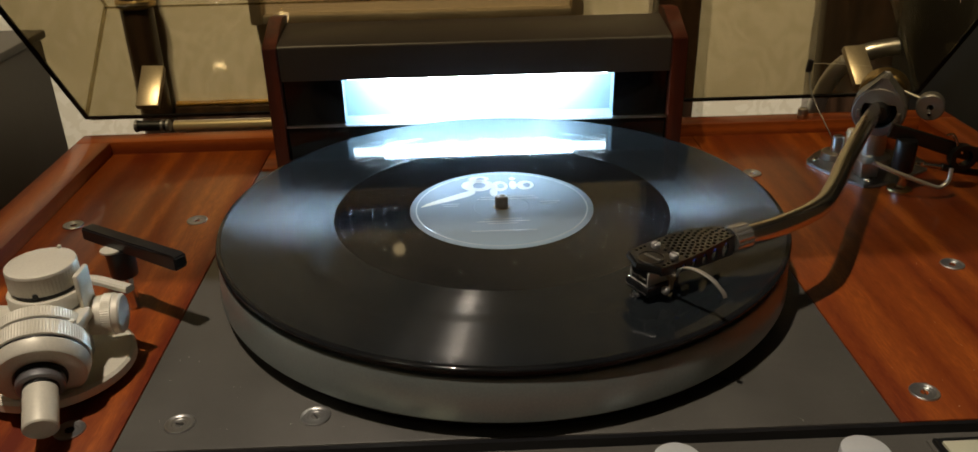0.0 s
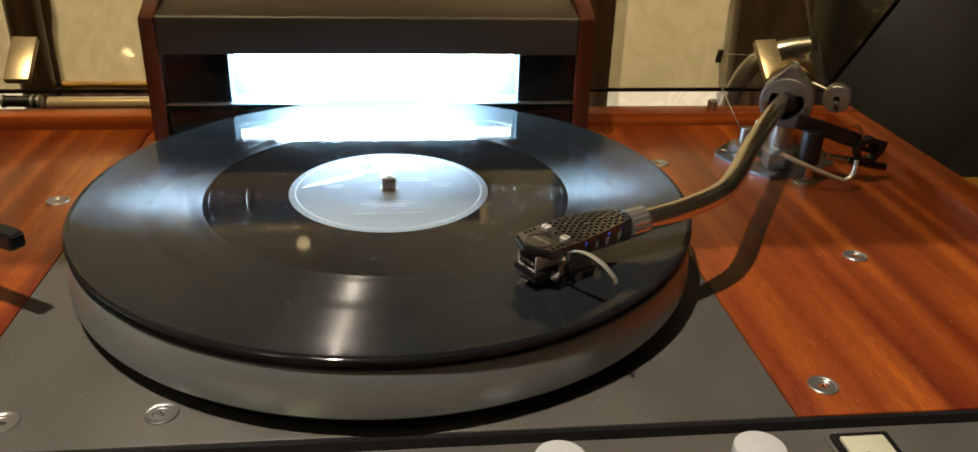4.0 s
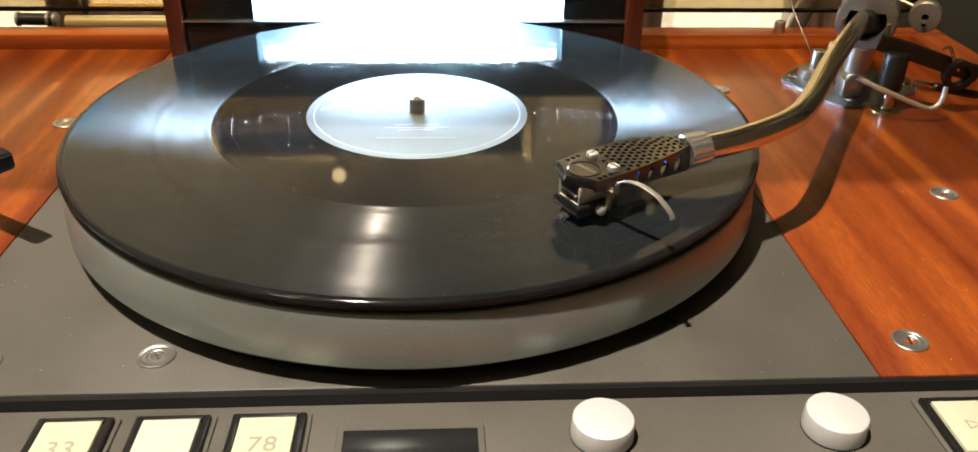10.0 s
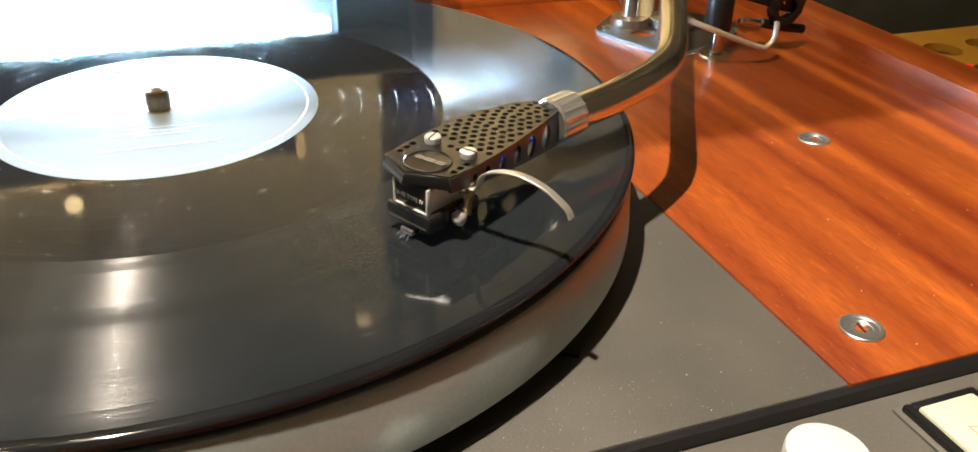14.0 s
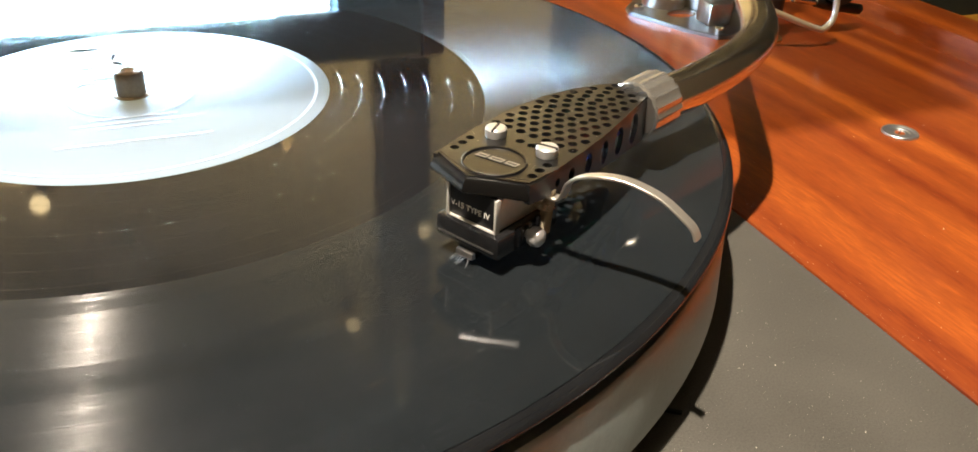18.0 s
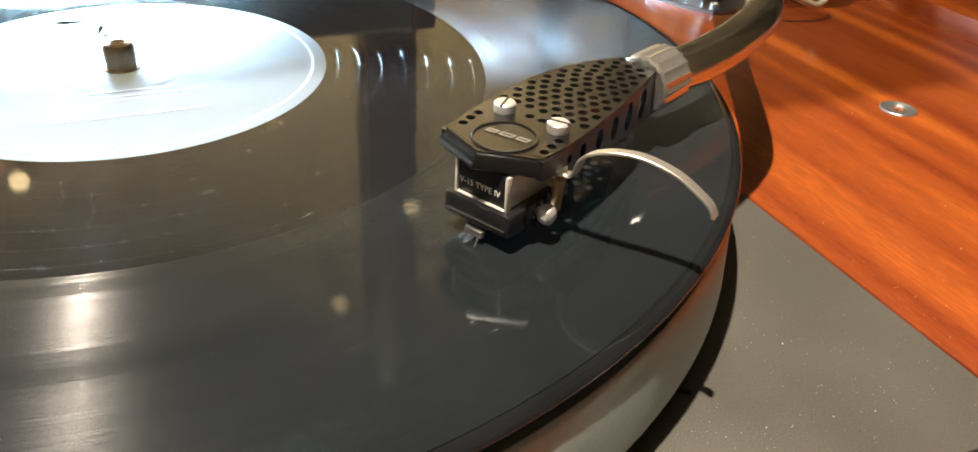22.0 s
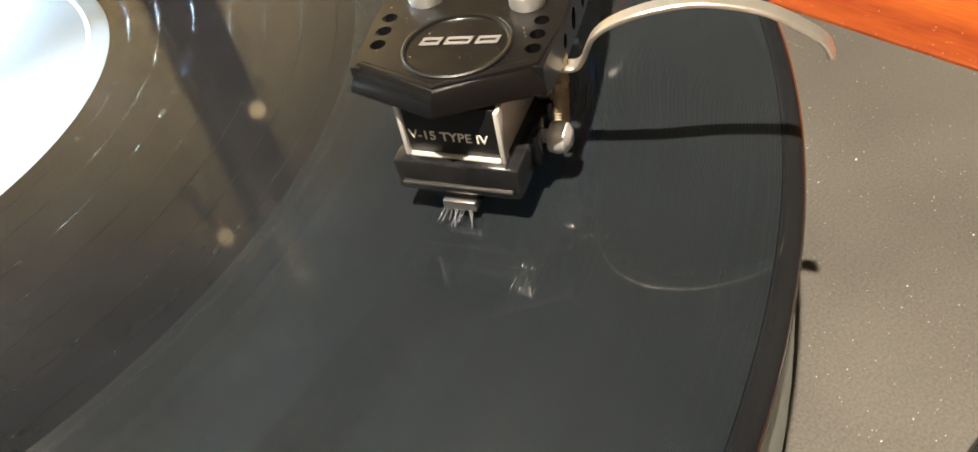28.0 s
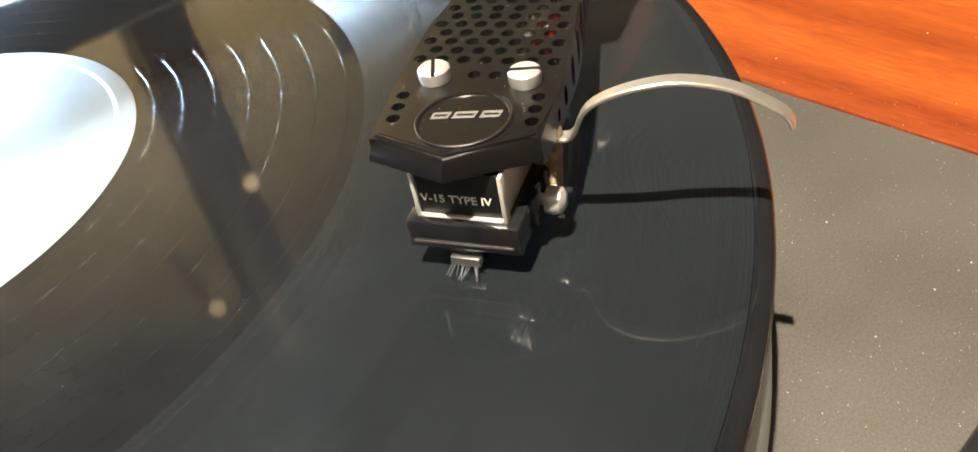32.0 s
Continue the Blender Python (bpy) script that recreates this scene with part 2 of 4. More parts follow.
# smoked acrylic: tinted see-through with a clear gloss
m = bpy.data.materials.new("smoked_acrylic")
m.use_nodes = True
t = m.node_tree
out = t.nodes["Material Output"]
t.nodes.remove(t.nodes["Principled BSDF"])
tr = t.nodes.new("ShaderNodeBsdfTransparent")
tr.inputs["Color"].default_value = (0.71, 0.66, 0.53, 1)
gl = t.nodes.new("ShaderNodeBsdfGlossy")
gl.inputs["Roughness"].default_value = 0.03
mx = t.nodes.new("ShaderNodeMixShader")
mx.inputs[0].default_value = 0.06
t.links.new(tr.outputs[0], mx.inputs[1])
t.links.new(gl.outputs[0], mx.inputs[2])
t.links.new(mx.outputs[0], out.inputs["Surface"])
M["acrylic"] = m

# pressed vinyl, a little dusty, with scattered lamp light put into its grey
def vinyl(name, rough):
    m = mat(name, (0.009, 0.0097, 0.011), rough, spec=0.21)
    t, p, link = nodes_of(m)
    c = coords(t)
    link(ramp(t, noise_node(t, c, 45, 5, 0.65), [(0.35, (0.0075, 0.0083, 0.0095)), (0.75, (0.0125, 0.0133, 0.0148))]), p.inputs["Base Color"])
    return m


M["vinyl"] = vinyl("vinyl", 0.045)
M["vinyl_edge"] = vinyl("vinyl_edge", 0.06)
M["vinyl_edge"].node_tree.nodes["Principled BSDF"].inputs["Specular IOR Level"].default_value = 0.9
M["yellow"] = wood("yellow_board", (0.20, 0.10, 0.012), (0.36, 0.20, 0.03), along=(1, 0.1, 1), scale=30.0, contrast=0.9)
# groove walls: their sheen is spread along the radius by the cut's wiggle
m = vinyl("vinyl_groove", 0.30)
t, p, link = nodes_of(m)
p.inputs["Anisotropic"].default_value = 0.94
p.inputs["Anisotropic Rotation"].default_value = 0.25
p.inputs["Specular IOR Level"].default_value = 0.54
# bluish grey base holds the lamp and tube light scattered by the grooves
link(ramp(t, noise_node(t, coords(t), 45, 5, 0.65), [(0.35, (0.0114, 0.0141, 0.0161)), (0.75, (0.0153, 0.0183, 0.0205))]), p.inputs["Base Color"])
tg = t.nodes.new("ShaderNodeTangent")
tg.direction_type, tg.axis = "RADIAL", "Z"
link(tg.outputs[0], p.inputs["Tangent"])
M["vinyl_groove"] = m
m = m.copy()
m.name = "vinyl_land"
m.node_tree.nodes["Principled BSDF"].inputs["Roughness"].default_value = 0.05
m.node_tree.nodes["Principled BSDF"].inputs["Anisotropic"].default_value = 0.0
m.node_tree.nodes["Principled BSDF"].inputs["Specular IOR Level"].default_value = 0.7
M["vinyl_land"] = m
m = M["vinyl_groove"].copy()
m.name = "vinyl_lip"
m.node_tree.nodes["Principled BSDF"].inputs["Specular IOR Level"].default_value = 0.35
m.node_tree.nodes["Principled BSDF"].inputs["Roughness"].default_value = 0.11
m.node_tree.nodes["Principled BSDF"].inputs["Anisotropic"].default_value = 0.92
M["vinyl_lip"] = m

# glossy printed label
m = mat("label_paper", (0.15, 0.2, 0.28), 0.62, spec=0.25, coat=0.0)
m.node_tree.nodes["Principled BSDF"].inputs["Coat Roughness"].default_value = 0.45
t, p, link = nodes_of(m)
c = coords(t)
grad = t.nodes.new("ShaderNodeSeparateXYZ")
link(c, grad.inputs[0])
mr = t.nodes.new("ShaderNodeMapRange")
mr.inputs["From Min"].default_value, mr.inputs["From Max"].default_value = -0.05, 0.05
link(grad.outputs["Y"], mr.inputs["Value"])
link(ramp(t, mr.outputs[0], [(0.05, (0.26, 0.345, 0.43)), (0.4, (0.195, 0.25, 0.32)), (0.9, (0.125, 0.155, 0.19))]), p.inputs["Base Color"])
M["label"] = m

# ---- mesh helpers ----


def link_mesh(name, bm, material, smooth=True):
    bmesh.ops.recalc_face_normals(bm, faces=bm.faces)
    me = bpy.data.meshes.new(name)
    bm.to_mesh(me)
    bm.free()
    me.materials.append(M[material])
    if smooth:
        me.shade_smooth()
        me.set_sharp_from_angle(angle=radians(35))
    return new(name, me)


def part(name, bm, material, parent, label="", m=None):
    ob = link_mesh(name, bm, material)
    ob.parent = parent
    if m is not None:
        ob.matrix_local = m
    return tagged(ob, label)


def thing(name, label, category, group="", at=None, kind=""):
    ob = new(name)
    ob.empty_display_size = 0.01
    if at is not None:
        ob.matrix_world = at
    return tagged(ob, label, category, group, kind)


def setting(name, bm, material, label="", category=""):
    return tagged(link_mesh(name, bm, material), label, category, kind="structure")


def box(x0, x1, y0, y1, z0, z1, bevel=0.0, segments=2):
    bm = bmesh.new()
    bmesh.ops.create_cube(bm, size=1, matrix=Matrix.LocRotScale(((x0 + x1) / 2, (y0 + y1) / 2, (z0 + z1) / 2), None, (x1 - x0, y1 - y0, z1 - z0)))
    if bevel:
        bmesh.ops.bevel(bm, geom=bm.edges[:], offset=bevel, segments=segments, affect="EDGES", profile=0.5)
    return bm


def lathe(profile, steps=48, m=None, closed=False):
    """Turns (radius, height) points round z; radius 0 closes an end."""
    bm = bmesh.new()
    rows = []
    for r, z in profile:
        if r < 1e-7:
            rows.append([bm.verts.new((0, 0, z))])
        else:
            rows.append([bm.verts.new((r * math.cos(2 * math.pi * k / steps), r * math.sin(2 * math.pi * k / steps), z)) for k in range(steps)])
    pairs = list(zip(rows, rows[1:])) + ([(rows[-1], rows[0])] if closed else [])
    for a, b in pairs:
        for k in range(steps):
            n = (k + 1) % steps
            if len(a) == 1 and len(b) == 1:
                continue
            if len(a) == 1:
                bm.faces.new((a[0], b[k], b[n]))
            elif len(b) == 1:
                bm.faces.new((a[k], b[0], a[n]))
            else:
                bm.faces.new((a[k], b[k], b[n], a[n]))
    if m is not None:
        bm.transform(m)
    return bm


def rod(p, q, r0, r1=None, steps=20, cap=0.0004):
    """A round bar from p to q with softened ends."""
    p, q = Vector(p), Vector(q)
    r1 = r0 if r1 is None else r1
    length = (q - p).length
    m = Matrix.Translation(p) @ (q - p).to_track_quat("Z", "Y").to_matrix().to_4x4()
    cap = min(cap, r0 * 0.5, r1 * 0.5, length * 0.4)
    return lathe([(0, 0), (r0 - cap, 0), (r0, cap), (r1, length - cap), (r1 - cap, length), (0, length)], steps, m)


def knurl(r, z0, z1, teeth, depth, m=None):
    """A short drum with a grooved grip."""
    bm = bmesh.new()
    n = teeth * 2
    rings = []
    for z, f in ((z0, -0.0006), (z0 + 0.0004, 0), (z1 - 0.0004, 0), (z1, -0.0006)):
        rings.append([bm.verts.new(((r + f - (depth if k % 2 else 0)) * math.cos(2 * math.pi * k / n), (r + f - (depth if k % 2 else 0)) * math.sin(2 * math.pi * k / n), z)) for k in range(n)])
    for a, b in zip(rings, rings[1:]):
        for k in range(n):
            bm.faces.new((a[k], a[(k + 1) % n], b[(k + 1) % n], b[k]))
    bm.faces.new(rings[0])
    bm.faces.new(rings[-1])
    if m is not None:
        bm.transform(m)
    return bm


def smooth_path(points, per=6):
    pts = [Vector(q) for q in points]
    out = []
    for k in range(len(pts) - 1):
        a, b = pts[max(k - 1, 0)], pts[k]
        c_, d = pts[k + 1], pts[min(k + 2, len(pts) - 1)]
        for j in range(per):
            s = j / per
            out.append(0.5 * ((2 * b) + (c_ - a) * s + (2 * a - 5 * b + 4 * c_ - d) * s * s + (3 * b - a - 3 * c_ + d) * s ** 3))
    return out + [pts[-1]]


def sweep(points, r, steps=14, per=6, flat=None, up=(0, 0, 1)):
    """A tube, or with flat=(width, thickness) a strip, along a smooth path."""
    path = smooth_path(points, per) if per > 1 else [Vector(q) for q in points]
    bm = bmesh.new()
    rings = []
    for k, q in enumerate(path):
        d = (path[min(k + 1, len(path) - 1)] - path[max(k - 1, 0)]).normalized()
        side = d.cross(Vector(up)).normalized()
        top = side.cross(d)
        rr = r[min(int(k / max(len(path) - 1, 1) * (len(r) - 1) + 0.5), len(r) - 1)] if isinstance(r, (list, tuple)) else r
        if flat:
            w, h = flat[0] / 2, flat[1] / 2
            e = min(w, h) * 0.5
            ring = [q + side * a + top * b for a, b in ((w, h - e), (w - e, h), (e - w, h), (-w, h - e), (-w, e - h), (e - w, -h), (w - e, -h), (w, e - h))]
        else:
            ring = [q + (side * math.cos(2 * math.pi * j / steps) + top * math.sin(2 * math.pi * j / steps)) * rr for j in range(steps)]
        rings.append([bm.verts.new(v) for v in ring])
    n = len(rings[0])
    for a, b in zip(rings, rings[1:]):
        for j in range(n):
            bm.faces.new((a[j], a[(j + 1) % n], b[(j + 1) % n], b[j]))
    bm.faces.new(rings[0])
    bm.faces.new(rings[-1])
    return bm


def circle(cx, cy, r, n=14, ry=None):
    ry = r if ry is None else ry
    return [(cx + r * math.cos(2 * math.pi * k / n), cy + ry * math.sin(2 * math.pi * k / n)) for k in range(n)]


def plate(outline, holes=(), z0=0.0, z1=0.001, bend=None, m=None):
    """A flat plate with through holes; bend maps each point (x, y, z) to its place."""
    bm = bmesh.new()
    edges = []
    for loop in (outline, *holes):
        vs = [bm.verts.new((x, y, z0)) for x, y in loop]
        edges += [bm.edges.new((vs[k], vs[(k + 1) % len(vs)])) for k in range(len(vs))]
    bmesh.ops.triangle_fill(bm, edges=edges, use_beauty=True, use_dissolve=False, normal=(0, 0, 1))
    if holes:
        # drop what was filled inside the holes
        inside = []
        for f in bm.faces:
            cx, cy, _ = f.calc_center_median()
            for h in holes:
                hit = False
                for k in range(len(h)):
                    (ax, ay), (bx, by) = h[k], h[(k + 1) % len(h)]
                    if (ay > cy) != (by > cy) and cx < (bx - ax) * (cy - ay) / (by - ay) + ax:
                        hit = not hit
                if hit:
                    inside.append(f)
                    break
        if inside:
            bmesh.ops.delete(bm, geom=inside, context="FACES_ONLY")
    geo = bmesh.ops.extrude_face_region(bm, geom=bm.faces[:])
    for v in geo["geom"]:
        if isinstance(v, bmesh.types.BMVert):
            v.co.z = z1
    if bend:
        for v in bm.verts:
            v.co = bend(*v.co)
    if m is not None:
        bm.transform(m)
    return bm


def words(name, text, size, material, parent, m, spread=1.0, label=""):
    cu = bpy.data.curves.new(name, "FONT")
    cu.body, cu.size, cu.extrude, cu.align_x, cu.align_y = text, size, 0.00003, "CENTER", "CENTER"
    cu.space_character, cu.offset = spread, size * 0.012
    cu.materials.append(M[material])
    ob = new(name, cu)
    ob.parent = parent
    ob.matrix_local = m
    return tagged(ob, label)

# ---- the room ----
setting("wall_north", box(-1.6, 1.6, 0.50, 0.60, -0.75, 1.75), "wallpaper", "cream damask wallpaper wall behind the turntable", "wall")
setting("wall_south", box(-1.6, 1.6, -2.2, -2.1, -0.75, 1.75), "plaster", "plain beige plaster wall", "wall")
setting("wall_west", box(-1.7, -1.6, -2.2, 0.6, -0.75, 1.75), "plaster", "plain beige plaster wall", "wall")
setting("wall_east", box(1.6, 1.7, -2.2, 0.6, -0.75, 1.75), "plaster", "plain beige plaster wall", "wall")
setting("floor", box(-1.7, 1.7, -2.2, 0.6, -0.85, -0.75), "floor", "brown wooden floor boards", "floor")
setting("ceiling", box(-1.7, 1.7, -2.2, 0.6, 1.75, 1.85), "ceiling", "white painted ceiling", "ceiling")

rope = [(0, 0)] + [(0.0027 + 0.0003 * math.sin(k * 1.9) + 0.0003 * math.sin(k * 0.23), 0.002 * k) for k in range(1, 262)] + [(0, 0.524)]
trim = setting("trim", lathe(rope, 10, pose(-0.337, 0.4965, -0.0574, 0, 90, 0)), "yellow", "gilded rope moulding along the wallpaper's lower edge", "trim")
setting("baseboard", box(-0.337, 0.187, 0.4900, 0.4996, -0.110, -0.0604, 0.001), "dark_wood", "dark wooden board below the moulding", "baseboard")

# ---- turntable ----
XL, XR, YF = -0.1653, 0.1559, -0.1509          # edges of the dark deck plate
table = thing("sideboard", "dark wooden sideboard under the turntable", "sideboard")
part("top", box(-0.60, 0.65, -0.34, 0.44, -0.14, -0.11, 0.004), "dark_wood", table)
part("body", box(-0.57, 0.62, -0.30, 0.42, -0.75, -0.141, 0.003), "dark_wood", table)

deck = thing("turntable", "large turntable with dark metal deck and mahogany plinth", "turntable")
part("plinth", box(-0.3110, 0.3580, -0.2500, 0.2080, -0.110, -0.012, 0.002), "mahogany_x", deck, "polished mahogany plinth body")
part("deck_plate", box(XL, XR, YF, 0.146, -0.011, 0.0, 0.0008), "deck", deck, "dark grey painted metal deck plate")
part("wood_panel", box(-0.2845, XL - 0.0004, YF, 0.1898, -0.011, 0.0, 0.0006), "mahogany", deck, "glossy red-brown mahogany veneer panel")
part("wood_panel", box(XR + 0.0004, 0.3313, YF, 0.1898, -0.011, 0.0, 0.0006), "mahogany", deck, "glossy red-brown mahogany veneer panel")
part("wood_strip", box(XL, XR, 0.151, 0.1898, -0.011, -0.0002, 0.0005), "mahogany_x", deck)


def rim(x0, x1, y0, y1):
    """A raised border board with softened edges."""
    return box(x0, x1, y0, y1, -0.0115, 0.0095, 0.0009)


part("rim", rim(-0.3110, -0.2847, -0.2500, 0.1898), "mahogany", deck)
part("rim", rim(0.3315, 0.3580, -0.2500, 0.1898), "mahogany", deck)
part("rim", rim(-0.3110, -0.1600, 0.1900, 0.2080), "mahogany_x", deck)
part("rim", rim(0.1420, 0.3580, 0.1900, 0.2080), "mahogany_x", deck)
part("front_rail", box(-0.2845, 0.3313, -0.2500, -0.1925, -0.0115, -0.0020, 0.0012), "mahogany_x", deck, "mahogany rail along the front")
part("front_lip", box(-0.2845, 0.3313, YF - 0.0025, YF - 0.0003, -0.0116, -0.0005), "black", deck, "black front edge under the deck")
panel = part("control_panel", box(-0.2840, 0.3308, -0.1922, -0.1535, -0.0118, -0.0045, 0.0006), "panel", deck, "grey painted control panel with buttons and knobs")

# deck screws with a cross slot in a dished head
def deck_screw(x, y, turn, dark=False):
    s = part("screw", lathe([(0, -0.0004), (0.0016, -0.0004), (0.0019, -0.0001), (0.0030, -0.0002), (0.0034, 0.0001), (0.0047, 0.0001), (0.0051, 0.0004), (0.0060, 0.00048), (0.0063, 0.0002), (0.0064, -0.001)], 36), "screw", deck, "countersunk steel screw" if not dark else "steel washer with a dark centre", pose(x, y, 0.0003, 0, 0, turn))
    if dark:
        part("slot", lathe([(0, 0.0001), (0.0020, 0.0001), (0.0020, -0.0006)], 16), "black", s)
    else:
        part("slot", box(-0.0021, 0.0021, -0.0002, 0.0002, -0.0003, 0.00012), "black", s)


for k, (x, y) in enumerate(((-0.2653, 0.0656), (-0.1886, 0.0666), (-0.0858, -0.1329), (-0.1422, -0.1345), (0.2456, -0.0229), (0.175, -0.1327), (0.178, 0.113))):
    deck_screw(x, y, 25 + 47 * k)
deck_screw(-0.1873, -0.1357, 10, True)
part("index_mark", box(0.0805, 0.1000, -0.0004, 0.0004, 0.0, 0.0006), "black", deck, "", pose(0.0, 0.0, 0.0, 0, 0, 0) @ Matrix.Translation((0.0125, -0.0630, 0)) @ pose(0, 0, 0, 0, 0, -34.5))

# platter
platter = part("platter", lathe([(0, 0.0068), (0.1475, 0.0068), (0.1512, 0.0072), (0.1520, 0.0082), (0.1508, 0.0265), (0.1500, 0.0275), (0.147, 0.0278), (0, 0.0278)], 160), "platter", deck, "satin grey metal platter")
part("bearing_skirt", lathe([(0, -0.001), (0.1450, -0.001), (0.1450, 0.0066), (0, 0.0066)], 96), "black", deck)
part("mat", lathe([(0, 0.0279), (0.1480, 0.0279), (0.1488, 0.0284), (0.1488, 0.0308), (0.148, 0.0313), (0, 0.0313)], 128), "mat", deck, "black rubber platter mat")
part("spindle", lathe([(0, 0.0320), (0.0046, 0.0320), (0.0046, 0.0334), (0.0036, 0.0336), (0.0036, 0.0385), (0.0032, 0.0395), (0.0020, 0.0398), (0.0012, 0.0394), (0, 0.0394)], 28), "spindle", deck, "dull brown-metal centre spindle")

# buttons and knobs on the panel
Z = -0.0045


def push_button(x, y, cap, text="", mark=False):
    b = part("button", box(x - 0.0128, x + 0.0128, y - 0.0150, y + 0.0150, Z, Z + 0.0009, 0.0005), "panel", deck, "square push button with a lit cap in a dark bezel")
    for x0, x1, y0, y1 in ((-0.0113, -0.0090, -0.0135, 0.0135), (0.0090, 0.0113, -0.0135, 0.0135), (-0.0090, 0.0090, -0.0135, -0.0114), (-0.0090, 0.0090, 0.0114, 0.0135)):
        part("bezel", box(x + x0, x + x1, y + y0, y + y1, Z + 0.0009, Z + 0.0030, 0.0004), "black", b)
    part("cap", box(x - 0.0087, x + 0.0087, y - 0.0111, y + 0.0111, Z + 0.0009, Z + 0.0036, 0.0006), cap, b, "pale yellow lit button cap")
    if text:
        words("number", text, 0.0085, "ink", b, pose(x, y - 0.001, Z + 0.00363), 1.1)
    if mark:
        part("symbol", plate([(-0.0026, -0.0022), (0.0026, 0.0), (-0.0026, 0.0022)], [[(-0.0020, -0.0014), (-0.0020, 0.0014), (0.0014, 0.0)]], Z + 0.0036, Z + 0.00366, m=pose(x, y, 0)), "ink", b)


push_button(-0.1028, -0.1735, "cap_lit", "33")
push_button(-0.0733, -0.1735, "cap_white")
push_button(-0.0438, -0.1735, "cap_lit", "78")
push_button(0.1762, -0.1735, "cap_lit", "", True)
disp = part("display", box(-0.0225, 0.0228, -0.1812, -0.1652, Z, Z + 0.0012, 0.0004), "panel", deck, "small dark display window in a bevelled frame")
part("glass", box(-0.0205, 0.0208, -0.1793, -0.1671, Z + 0.0008, Z + 0.0014, 0.0002), "smoke_glass", disp)
for x in (0.0592, 0.1327, -0.1500):
    k = part("knob", lathe([(0, Z), (0.0097, Z), (0.0098, Z + 0.0008), (0.0096, Z + 0.0064), (0.0093, Z + 0.0070), (0.0088, Z + 0.0072), (0, Z + 0.0072)], 56, pose(x, -0.1704, 0)), "knob", deck, "round pale aluminium rotary knob")
    part("base_ring", lathe([(0, Z), (0.0100, Z), (0.0100, Z + 0.0004), (0, Z + 0.0004)], 40, pose(x, -0.1704, 0)), "black", k)
for text, x in (("+", 0.0455), ("-", 0.0737), ("ML", 0.1195), ("L", 0.1334), ("O", 0.1477)):
    words("marking", text, 0.0052 if text not in "+-" else 0.0075, "white", deck, pose(x - 0.0004, -0.1880, Z + 0.0001), 1.0, "white printed marking")

# ---- record ----
record = thing("record", "black vinyl long-playing record lying on the platter", "record")
TOP = 0.0333
part("disc", lathe([(0.0036, 0.0315), (0.1495, 0.0314), (0.1507, 0.0317), (0.1510, TOP - 0.0013), (0.1509, TOP - 0.0010), (0.1506, TOP - 0.0006), (0.1501, TOP - 0.00025), (0.1495, TOP - 0.0001), (0.1487, TOP - 0.00008), (0.1485, TOP - 0.0003), (0.0907, TOP - 0.0003), (0.0907, TOP - 0.0001), (0.0500, TOP - 0.0001), (0.0036, TOP - 0.0001)], 256), "vinyl", record, "glossy black vinyl disc with fine grooves")
part("edge_bead", lathe([(0.1489, TOP - 0.00006), (0.1497, TOP - 0.00009), (0.1503, TOP - 0.00028), (0.1508, TOP - 0.00058), (0.15115, TOP - 0.0010), (0.1512, TOP - 0.0014)], 256), "vinyl_edge", record, "rounded bead along the rim")
for r in (0.0533, 0.0584, 0.0642, 0.0703, 0.0761, 0.0822, 0.0878):
    part("lead_out_groove", lathe([(r + 0.55 * dr, TOP - 0.0001 + 0.55 * dz) for dr, dz in ((-0.00008, 0.0), (-0.000058, 0.0000228), (-0.000034, 0.0000415), (-0.00001, 0.000056), (0.00001, 0.000056), (0.000034, 0.0000415), (0.000058, 0.0000228), (0.00008, 0.0))], 240), "vinyl_edge", record)
# the groove field: rings of flat land between V-shaped cuts of uneven depth
random.seed(3)
SEG = 256
ang = np.arange(SEG) * 2 * np.pi / SEG
cs, sn = np.cos(ang), np.sin(ang)
verts, faces, kinds = [], [], []


def strip(r0, z0, r1, z1, kind):
    """One ring-shaped band."""
    n, k = len(verts) * SEG, np.arange(SEG)
    for r, z in ((r0, z0), (r1, z1)):
        verts.append(np.stack([r * cs, r * sn, np.full(SEG, TOP - 0.0001 + z)], -1))
    faces.append(np.stack([n + k, n + SEG + k, n + SEG + (k + 1) % SEG, n + (k + 1) % SEG], -1))
    kinds.extend([kind] * SEG)


r, loud, steep = 0.0907, 1.0, 0.95
while r < 0.1484:
    if random.random() < 0.05:
        loud, steep = random.uniform(0.82, 1.18), random.uniform(0.75, 1.4)
    land, lip, cut = random.uniform(0.00007, 0.00009) / loud, random.uniform(0.0000008, 0.0000024), random.uniform(0.00006, 0.00007)
    low = -random.uniform(0.38, 0.75) * lip
    deep = low - cut / 2 * steep * random.uniform(0.85, 1.2)
    edge = land * random.gauss(0.0, 0.0015 if random.random() < 0.82 else 0.035)
    strip(r, 0.0, r + land, edge, 0)
    r += land
    strip(r, edge, r + lip, low, 2)
    strip(r + lip, low, r + lip + cut / 2, deep, 1)
    strip(r + lip + cut / 2, deep, r + lip + cut, 0.0, 1)
    r += lip + cut
me = bpy.data.meshes.new("groove_field")
me.from_pydata(np.concatenate(verts).tolist(), [], np.concatenate(faces).tolist())
me.materials.append(M["vinyl_land"])
me.materials.append(M["vinyl_groove"])
me.materials.append(M["vinyl_lip"])
